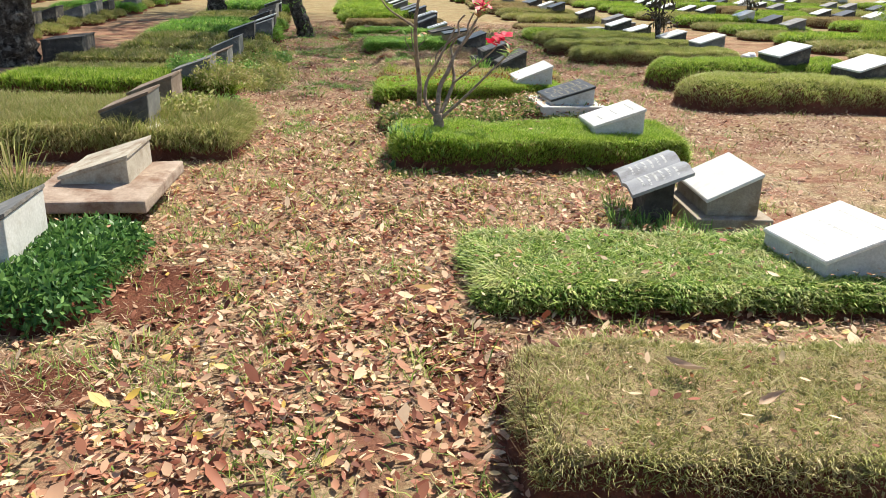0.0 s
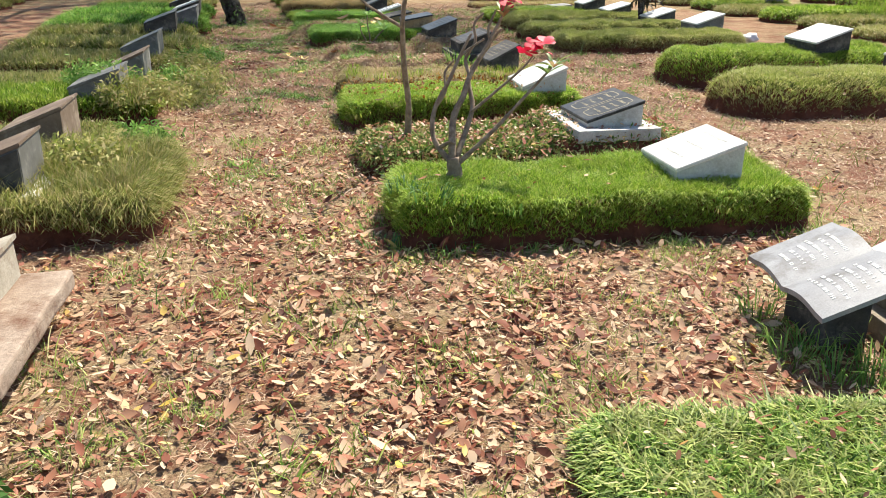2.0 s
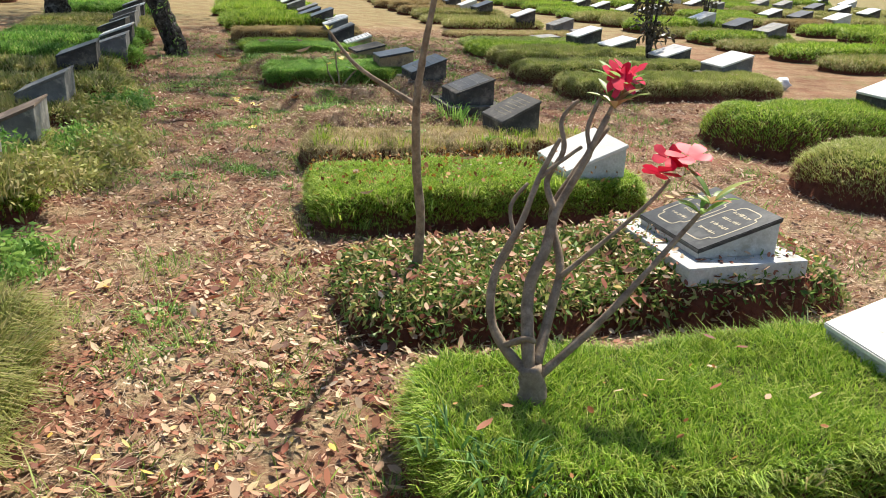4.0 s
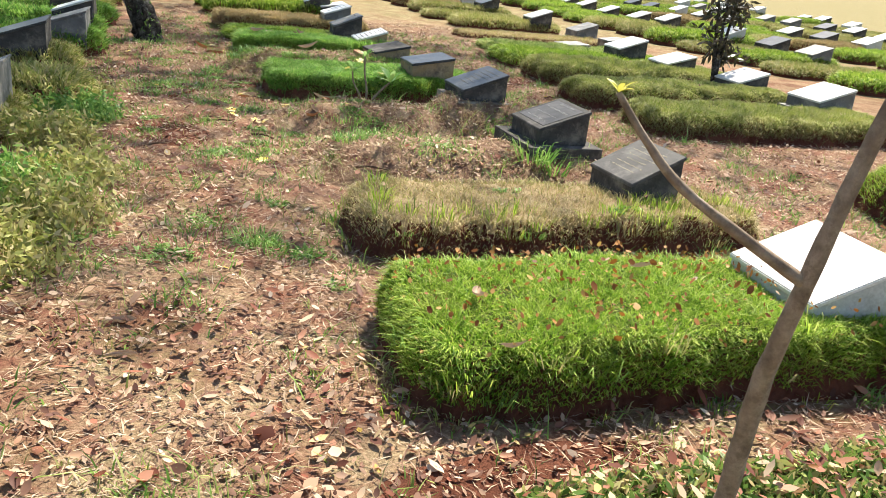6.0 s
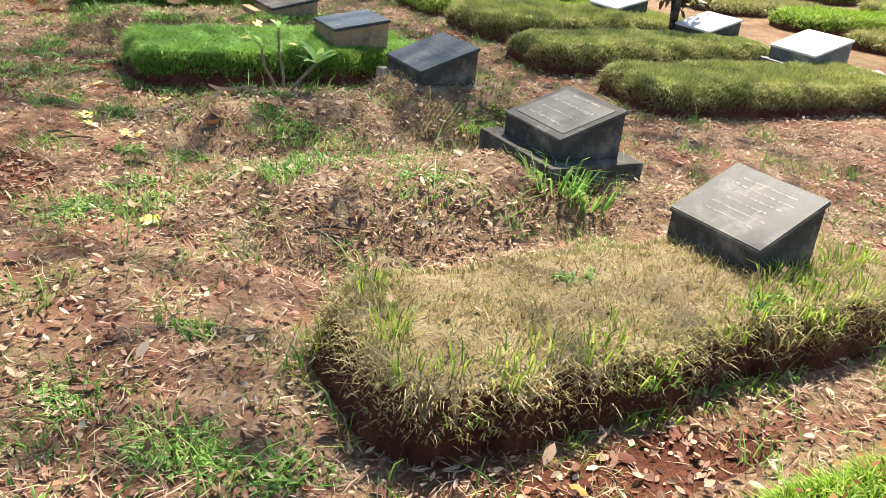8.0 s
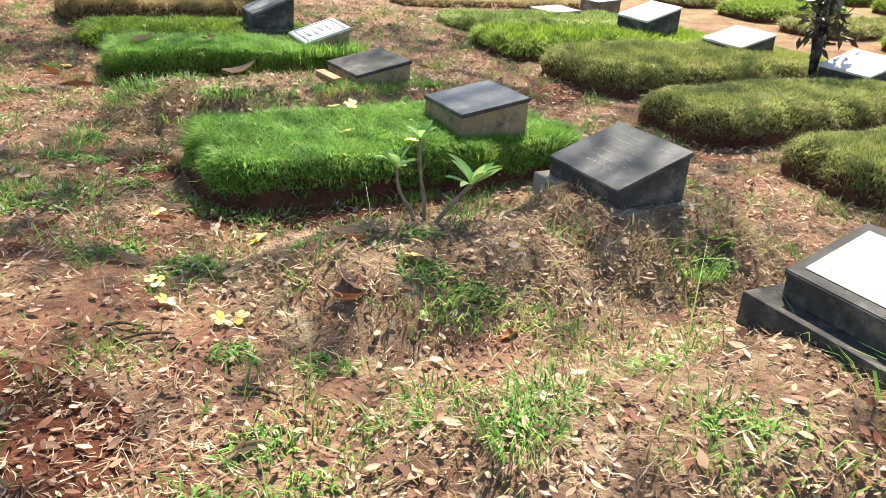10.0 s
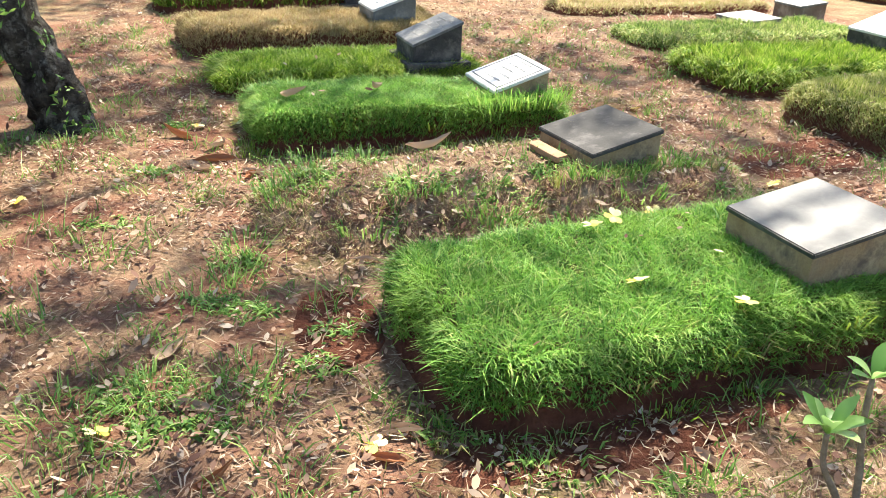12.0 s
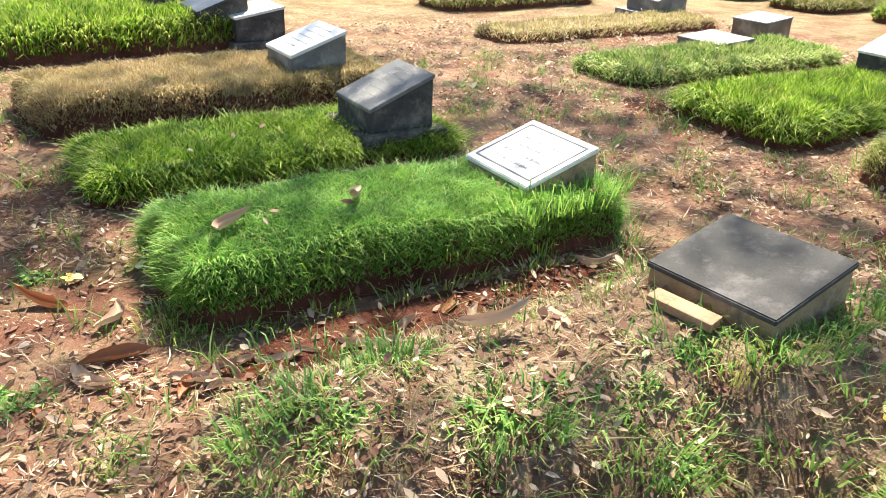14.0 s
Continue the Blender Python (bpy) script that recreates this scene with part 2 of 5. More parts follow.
GRANITE = surface("polished_dark_granite", [(0.3, (0.03, 0.032, 0.035)), (0.7, (0.075, 0.078, 0.082))], 25, 0.36, 0.05, 260, (0.10, 0.10, 0.095), 0.3, 0.001, 6)
POLISHED = surface("mirror_polished_slate", [(0.3, (0.05, 0.047, 0.045)), (0.7, (0.095, 0.09, 0.086))], 12, 0.42, 0.03, 200, (0.13, 0.12, 0.11), 0.24, 0.001, 7)
ROOTS = leafy("dry_roots", [(0.0, (0.07, 0.035, 0.02)), (0.6, (0.16, 0.09, 0.05)), (1.0, (0.34, 0.23, 0.13))], 0.15, 0.8)
EARTHBED = surface("straw_strewn_earth", [(0.3, (0.19, 0.10, 0.065)), (0.5, (0.32, 0.21, 0.135)), (0.7, (0.50, 0.39, 0.25))], 9, 0.95, 1.0, 60, (0.20, 0.10, 0.065), 0.08, 0.02, 2.5)
GREYSTONE = surface("weathered_grey_stone", [(0.3, (0.10, 0.10, 0.098)), (0.7, (0.22, 0.215, 0.205))], 7, 0.55, 0.2, 160, (0.30, 0.28, 0.25), 0.45, 0.002, 8)
SLATE = surface("rough_dark_slate", [(0.3, (0.055, 0.052, 0.05)), (0.7, (0.12, 0.113, 0.108))], 10, 0.6, 0.3, 140, (0.17, 0.16, 0.145), 0.35, 0.002, 9)
# paler, bluer base colour takes the place of reflected sky
BOOKSTONE = surface("sky_tinted_grey_stone", [(0.3, (0.27, 0.275, 0.29)), (0.7, (0.40, 0.405, 0.42))], 7, 0.42, 0.12, 160, (0.16, 0.15, 0.14), 0.5, 0.002, 6)
BLACKSLATE = surface("flat_black_slate", [(0.3, (0.055, 0.053, 0.051)), (0.7, (0.10, 0.096, 0.092))], 9, 0.78, 0.3, 140, (0.14, 0.13, 0.125), 0.14, 0.002, 8)
DARKSIDE = surface("dark_stained_concrete", [(0.3, (0.045, 0.042, 0.04)), (0.7, (0.11, 0.10, 0.09))], 9, 0.85, 0.5, 80, (0.19, 0.17, 0.14), 0.2, 0.006, 6)
CONCRETE = surface("aged_concrete", [(0.3, (0.26, 0.22, 0.17)), (0.7, (0.42, 0.37, 0.30))], 8, 0.88, 0.5, 70, (0.20, 0.15, 0.10), 0.2, 0.006, 6)
CREAM = surface("stained_cream_plaster", [(0.3, (0.36, 0.32, 0.25)), (0.7, (0.56, 0.51, 0.42))], 7, 0.88, 0.4, 70, (0.22, 0.16, 0.11), 0.2, 0.005, 5)
SLABSTONE = surface("stained_slab", [(0.3, (0.24, 0.165, 0.12)), (0.7, (0.50, 0.41, 0.33))], 5, 0.9, 0.7, 50, (0.16, 0.085, 0.055), 0.2, 0.008, 3.5)
BROWNSTONE = surface("brown_stone", [(0.3, (0.16, 0.115, 0.085)), (0.7, (0.27, 0.20, 0.15))], 7, 0.75, 0.3, 90, (0.34, 0.28, 0.22), 0.25, 0.004, 6)
OCHRE = surface("ochre_stained_plaster", [(0.3, (0.30, 0.19, 0.09)), (0.7, (0.46, 0.35, 0.22))], 6, 0.9, 0.4, 60, (0.15, 0.11, 0.08), 0.2, 0.005, 7)
BRICK = surface("terracotta_brick", [(0.3, (0.40, 0.22, 0.13)), (0.7, (0.55, 0.34, 0.21))], 12, 0.9, 0.4, 80, spec=0.2)
GOLDTEXT = plain("gold_lettering", (0.52, 0.45, 0.31), 0.5)
WHITETEXT = plain("white_lettering", (0.70, 0.70, 0.68), 0.6)
GREYTEXT = plain("grey_lettering", (0.36, 0.36, 0.35), 0.6)
FAINTTEXT = plain("worn_lettering", (0.60, 0.59, 0.56), 0.6)
DIMTEXT = plain("dim_lettering", (0.27, 0.25, 0.21), 0.5)
BLACKTEXT = plain("dark_lettering", (0.14, 0.145, 0.16), 0.6)
BARKDARK = surface("dark_bark", [(0.35, (0.02, 0.016, 0.013)), (0.65, (0.13, 0.11, 0.09))], 14, 0.95, 1.0, 34, (0.30, 0.28, 0.24), 0.12, 0.05, 12)
BARKGREY = surface("grey_brown_bark", [(0.3, (0.21, 0.15, 0.10)), (0.7, (0.42, 0.33, 0.24))], 20, 0.85, 0.5, 90, (0.14, 0.10, 0.07), 0.2, 0.004, 18)
TWIG = surface("dry_twig", [(0.3, (0.10, 0.06, 0.04)), (0.7, (0.24, 0.16, 0.10))], 20, 0.9, 0.5, 90, spec=0.2)
PLASTIC = plain("white_plastic", (0.75, 0.76, 0.78), 0.35)


# ---- mesh helpers ----
RNG = np.random.default_rng(7)


def link(name, data, parent=None):
    ob = new(name, data)
    ob.parent = parent
    return ob


def tri_mesh(name, verts, tris, mats):
    """A mesh from arrays of corners and triangles."""
    me = bpy.data.meshes.new(name)
    verts, tris = np.asarray(verts, np.float32), np.asarray(tris, np.int32)
    me.vertices.add(len(verts))
    me.vertices.foreach_set("co", verts.ravel())
    me.loops.add(tris.size)
    me.loops.foreach_set("vertex_index", tris.ravel())
    me.polygons.add(len(tris))
    me.polygons.foreach_set("loop_start", np.arange(0, tris.size, 3, dtype=np.int32))
    me.update(calc_edges=True)
    for m in mats if isinstance(mats, (list, tuple)) else [mats]:
        me.materials.append(m)
    return me


def part(name, bm, material, parent, label="", smooth=False):
    """Links a bmesh as one mesh object under a thing or a part."""
    me = bpy.data.meshes.new(name)
    bm.normal_update()
    bm.to_mesh(me)
    bm.free()
    me.materials.append(material)
    if smooth:
        me.polygons.foreach_set("use_smooth", [True] * len(me.polygons))
    ob = link(name, me, parent)
    if label:
        tagged(ob, label)
    return ob


def thing(name, m, label, category, group="", kind=""):
    ob = new(name)
    ob.empty_display_size = 0.1
    ob.matrix_world = m
    return tagged(ob, label, category, group, kind)


def wobble(x, y, k=1.0):
    """A smooth uneven field of about -1 to 1."""
    x, y = np.asarray(x, float) * k, np.asarray(y, float) * k
    return (np.sin(1.3 * x + 2.1 * y + 0.4) + np.sin(2.9 * x - 1.7 * y + 1.9) + 0.7 * np.sin(5.1 * x + 4.3 * y + 2.2) + 0.5 * np.sin(9.7 * x - 8.1 * y)) / 3.2


def ground_z(x, y):
    return 0.018 + 0.014 * wobble(x, y, 1.1) + 0.006 * wobble(x, y, 4.3)


def blade_arrays(p, length, width, lean, rng, droop=0.0):
    """Curved tapering blades at the places p (n x 3), bent along lean (n x 2)."""
    n = len(p)
    a = rng.uniform(0, 2 * math.pi, n)
    side = np.stack([np.cos(a), np.sin(a), np.zeros(n)], 1) * (width / 2)[:, None]
    bend = np.concatenate([lean, np.zeros((n, 1))], 1)
    up = np.zeros((n, 3))
    up[:, 2] = length
    mid = p + up * 0.6 + bend * 0.35
    tip = p + up * (1.0 - droop) + bend
    v = np.stack([p - side, p + side, mid - side * 0.75, mid + side * 0.75, tip], 1).reshape(-1, 3)
    t = np.array([[0, 1, 3], [0, 3, 2], [2, 3, 4]])
    return v, (np.arange(n)[:, None, None] * 5 + t).reshape(-1, 3)


def joined(chunks):
    vs, ts, k = [], [], 0
    for v, t in chunks:
        vs.append(v)
        ts.append(t + k)
        k += len(v)
    return np.concatenate(vs), np.concatenate(ts)


def leaf_cloud(centres, per, spread, size, rng):
    """Leaves scattered round the centres of clumps."""
    c = np.repeat(np.asarray(centres), per, 0)
    p = c + rng.normal(0, spread, c.shape)
    n = len(p)
    d = rng.normal(0, 1, (n, 3))
    d[:, 2] -= 0.4
    d /= np.linalg.norm(d, axis=1)[:, None]
    s = np.cross(d, rng.normal(0, 1, (n, 3)))
    s /= np.linalg.norm(s, axis=1)[:, None]
    ln = size * rng.uniform(0.6, 1.2, n)[:, None]
    v = np.stack([p, p + d * ln * 0.5 + s * ln * 0.17, p + d * ln, p + d * ln * 0.5 - s * ln * 0.17], 1).reshape(-1, 3)
    return v, (np.arange(n)[:, None, None] * 4 + np.array([[0, 1, 2], [0, 2, 3]])).reshape(-1, 3)


# ---- grave mounds ----
def sdf(u, v, L, W, r):
    """How far inside a rounded rectangle a place lies (positive inside)."""
    qx, qy = np.abs(u) - (L / 2 - r), np.abs(v) - (W / 2 - r)
    return r - np.hypot(np.maximum(qx, 0), np.maximum(qy, 0)) - np.minimum(np.maximum(qx, qy), 0)


def mound_z(u, v, L, W, h, r, edge, seed):
    d = sdf(u, v, L, W, r) + 0.035 * wobble(u + seed, v - seed, 2.6) + 0.016 * wobble(u - seed, v + 2 * seed, 9)
    s = 1 - np.clip(d / edge, 0, 1)
    swell = (1 - s) ** 2 * (1 + 2 * s) if edge > 0.43 else np.sqrt(np.clip(1 - s ** 2.4, 0, 1))
    return np.where(d > 0, h * swell * (0.93 + 0.10 * wobble(u - seed, v + seed, 1.6)), 0), d


def mound_body(L, W, h, r, edge, seed):
    """The earth body: a fine height field with steep, uneven sides."""
    nu, nv = int(L / 0.035), int(W / 0.035)
    uu, vv = np.meshgrid(np.linspace(-L / 2 - 0.08, L / 2 + 0.08, nu), np.linspace(-W / 2 - 0.08, W / 2 + 0.08, nv), indexing="ij")
    z, d = mound_z(uu, vv, L, W, h, r, edge, seed)
    z = z + 0.012 * wobble(uu + seed, vv, 9) * (d > 0.02) - 0.05 * (d <= 0)
    verts = np.stack([uu, vv, z], -1).reshape(-1, 3)
    i = np.arange(nu * nv).reshape(nu, nv)
    a, b, c, e = i[:-1, :-1].ravel(), i[1:, :-1].ravel(), i[1:, 1:].ravel(), i[:-1, 1:].ravel()
    tris = np.concatenate([np.stack([a, b, c], 1), np.stack([a, c, e], 1)])
    keep = d.ravel()[tris].max(1) > -0.03
    return verts, tris[keep]


def mound_grass(L, W, h, r, edge, seed, count, length, width, skirt, rng, spread=0.5, bare=0.0, hang=1.0):
    """Turf over the top, and a skirt of longer blades that hangs over the rim. skirt: how far down the sides it grows."""
    n = int(count * 1.35)
    u, v = rng.uniform(-L / 2, L / 2, n), rng.uniform(-W / 2, W / 2, n)
    z, d = mound_z(u, v, L, W, h, r, edge, seed)
    ok = (d > 0.01) & (z > h * (1 - skirt))
    if bare:
        ok &= rng.uniform(0, 1, n) > bare * (0.6 + 0.8 * wobble(u + seed, v, 3.1))
    u, v, z, d = u[ok], v[ok], z[ok], d[ok]
    clump = 0.75 + 0.35 * wobble(u + 3 * seed, v, 5) + rng.uniform(-0.25, 0.35, len(u))
    ln = length * np.clip(clump, 0.3, 1.6)
    e = 0.01
    gu = sdf(u + e, v, L, W, r) - sdf(u - e, v, L, W, r)
    gv = sdf(u, v + e, L, W, r) - sdf(u, v - e, L, W, r)
    out = -np.stack([gu, gv], 1) / (2 * e)
    rim = np.clip(1 - d / (edge * 1.2), 0, 1)[:, None]
    lean = out * rim * ln[:, None] * 0.9 + rng.normal(0, spread, (len(u), 2)) * ln[:, None]
    top = blade_arrays(np.stack([u, v, z - 0.006], 1), ln, width * rng.uniform(0.6, 1.3, len(u)), lean, rng)
    # rim skirt
    m = int(count * 0.55)
    a = rng.uniform(-L / 2, L / 2, m * 3)
    b = rng.uniform(-W / 2, W / 2, m * 3)
    zz, dd = mound_z(a, b, L, W, h, r, edge, seed)
    ok = (dd > 0.004) & (dd < edge * 0.75) & (zz > h * (1 - skirt))
    a, b, zz, dd = a[ok][:m], b[ok][:m], zz[ok][:m], dd[ok][:m]
    gu = sdf(a + e, b, L, W, r) - sdf(a - e, b, L, W, r)
    gv = sdf(a, b + e, L, W, r) - sdf(a, b - e, L, W, r)
    out = -np.stack([gu, gv], 1) / (2 * e)
    ln = length * 0.92 * np.clip(1 + 0.4 * wobble(a + seed, b, 6) + rng.uniform(-0.3, 0.4, len(a)), 0.4, 1.8)
    lean = out * ln[:, None] * rng.uniform(0.4, 1.0, (len(a), 1)) + rng.normal(0, 0.35, (len(a), 2)) * ln[:, None]
    sk = blade_arrays(np.stack([a, b, zz], 1), ln * 0.8, width * rng.uniform(0.7, 1.4, len(a)), lean, rng, 0.55 * hang)
    # short turf that grows raggedly on the steep sides
    m = int(count * (0.45 if edge < 0.3 else 0.05))
    side = rng.uniform(0, 2 * (L + W), m)
    a = np.where(side < L, side - L / 2, np.where(side < 2 * L, side - 1.5 * L, np.where(side < 2 * L + W, -L / 2, L / 2)))
    b = np.where(side < L, -W / 2, np.where(side < 2 * L, W / 2, np.where(side < 2 * L + W, side - 2 * L - W / 2, side - 2 * L - 1.5 * W)))
    gu = sdf(a * 0.97 + e, b * 0.97, L, W, r) - sdf(a * 0.97 - e, b * 0.97, L, W, r)
    gv = sdf(a * 0.97, b * 0.97 + e, L, W, r) - sdf(a * 0.97, b * 0.97 - e, L, W, r)
    out = -np.stack([gu, gv], 1)
    out /= np.linalg.norm(out, axis=1)[:, None] + 1e-9
    f = rng.uniform(0.22, 0.97, m)
    want = edge * (1 - (1 - f ** 2) ** (1 / 2.4))
    for _ in range(3):
        d = mound_z(a, b, L, W, h, r, edge, seed)[1]
        a, b = a + out[:, 0] * (d - want), b + out[:, 1] * (d - want)
    zz, dd = mound_z(a, b, L, W, h, r, edge, seed)
    bound = 1 - skirt + 0.30 * wobble(a * 1.3 + seed, b * 1.3 - seed, 3.1) + 0.12 * wobble(a - seed, b, 9.0)
    ok = (dd > 0.0) & (f > np.maximum(bound, 0.1 + 0.25 * rng.uniform(0, 1, m)))
    a, b, zz, out = a[ok], b[ok], zz[ok], out[ok]
    ln = length * rng.uniform(0.45, 1.1, len(a))
    lean = out * (ln * rng.uniform(0.2, 1.0, len(a)))[:, None] + rng.normal(0, 0.55, (len(a), 2)) * ln[:, None]
    fringe = blade_arrays(np.stack([a, b, zz], 1), ln * 0.8, width * rng.uniform(0.7, 1.3, len(a)), lean, rng, 0.8)
    return joined([top, sk, fringe])


MOUND_BODY_MATS = {"tan": STRAWBED, "coarse": THATCH, "lush": THATCH, "deep": THATCH, "dry": THATCH, "straw": STRAWBED, "brown": STRAWBED, "creeper": THATCH, "herb": THATCH, "shaggy": THATCH}
MOUND_GRASS_MATS = {"tan": TANGRASS, "coarse": COARSE, "lush": LUSH, "deep": DEEP, "dry": DRYGREEN, "straw": STRAWGRASS, "brown": BROWNGRASS, "creeper": CREEPER, "herb": HERB, "shaggy": SHAGGY}
MOUND_LABELS = {
    "tan": "flat-topped grave mound with short sun-bleached turf",
    "coarse": "low grave mound of coarse light green grass",
    "lush": "grave mound covered with bright green trimmed turf",
    "deep": "grave mound covered with thick deep green grass",
    "dry": "grave mound covered with short drying yellow-green grass",
    "straw": "low grave mound of red earth with dry straw grass",
    "brown": "rounded grave mound covered with withered brown grass",
    "shaggy": "rounded grave mound with green top and withered brown flanks",
    "herb": "low mound of dark green leafy herbs",
    "creeper": "low grave mound overgrown with small-leaved creepers"}


def mound_mesh(kind, L, W, h, r, edge, seed, count, length, width, skirt, spread=0.5, bare=0.0, hang=1.0):
    rng = np.random.default_rng(int(seed * 10))
    v, t = mound_body(L, W, h, r, edge, seed)
    body = tri_mesh("earth_body", v, t, [SOIL, MOUND_BODY_MATS[kind]])
    zc = v[t][:, :, 2].mean(1)
    body.polygons.foreach_set("material_index", (zc > h * 0.72).astype(np.int32))
    body.polygons.foreach_set("use_smooth", [True] * len(body.polygons))
    if kind in ("creeper", "herb"):
        u, w = rng.uniform(-L / 2, L / 2, count * 2), rng.uniform(-W / 2, W / 2, count * 2)
        z, d = mound_z(u, w, L, W, h, r, edge, seed)
        ok = d > 0.0
        gv, gt = leaf_cloud(np.stack([u, w, z + 0.01], 1)[ok], 1, 0.012, length, rng)
    else:
        gv, gt = mound_grass(L, W, h, r, edge, seed, count, length, width, skirt, rng, spread, bare, hang)
    return body, tri_mesh("grass", gv, gt, MOUND_GRASS_MATS[kind])


MOUNDS = []


def surface_z(x, y):
    """The height of the ground or of the mound that lies on it, and whether a mound lies there."""
    z = ground_z(x, y)
    on = np.zeros(len(x), bool)
    for inv, L, W, h, r, edge, seed, turf in MOUNDS:
        u = inv[0][0] * x + inv[0][1] * y + inv[0][3]
        v = inv[1][0] * x + inv[1][1] * y + inv[1][3]
        near = (np.abs(u) < L / 2) & (np.abs(v) < W / 2)
        if near.any():
            mz, _ = mound_z(u[near], v[near], L, W, h, r, edge, seed)
            on[near] |= (mz > h * 0.3) & turf
            z[near] = np.maximum(z[near], mz + 0.012)
    return z, on


def grave_mound(corner, ang, L, W, h, kind, seed, count=9000, length=0.06, width=0.0055, skirt=0.8, r=0.16, edge=0.11, spread=0.5, bare=0.0, hang=1.0, label="", body_mat=None):
    """A mound whose near left foot stands at corner."""
    m = pose(corner[0], corner[1], 0.012, 0, 0, ang) @ Matrix.Translation((L / 2, W / 2, 0))
    MOUNDS.append(([list(q) for q in m.inverted()], L, W, h, r, edge, seed, body_mat is None))
    root = thing("grave_mound", m, label or MOUND_LABELS[kind], "grave mound", "grave mounds")
    body, grass = mound_mesh(kind, L, W, h, r, edge, seed, count, length, width, skirt, spread, bare, hang)
    if body_mat:
        body.materials[0] = body.materials[1] = body_mat
    link("earth_body", body, root)
    tagged(link("grass", grass, root), kind="stuff")
    return root


# ---- headstones ----
def wedge(bm, x0, y0, x1, y1, z0, zl, zh, bevel=0.006):
    """A block whose top slopes from zl at x0 to zh at x1."""
    co = [(x0, y0, z0), (x1, y0, z0), (x1, y1, z0), (x0, y1, z0), (x0, y0, zl), (x1, y0, zh), (x1, y1, zh), (x0, y1, zl)]
    vs = [bm.verts.new(c) for c in co]
    for f in ((3, 2, 1, 0), (4, 5, 6, 7), (0, 1, 5, 4), (1, 2, 6, 5), (2, 3, 7, 6), (3, 0, 4, 7)):
        bm.faces.new([vs[k] for k in f])
    bmesh.ops.bevel(bm, geom=list(bm.edges), offset=bevel, segments=2, affect="EDGES", profile=0.6)
    return bm


def slope_box(bm, x0, x1, y0, y1, lo, hi, z_at):
    """A thin box that follows the slope, from lo to hi above it."""
    vs = [bm.verts.new((x, y, z_at(x) + k)) for k in (lo, hi) for x, y in ((x0, y0), (x1, y0), (x1, y1), (x0, y1))]
    for f in ((3, 2, 1, 0), (4, 5, 6, 7), (0, 1, 5, 4), (1, 2, 6, 5), (2, 3, 7, 6), (3, 0, 4, 7)):
        bm.faces.new([vs[k] for k in f])


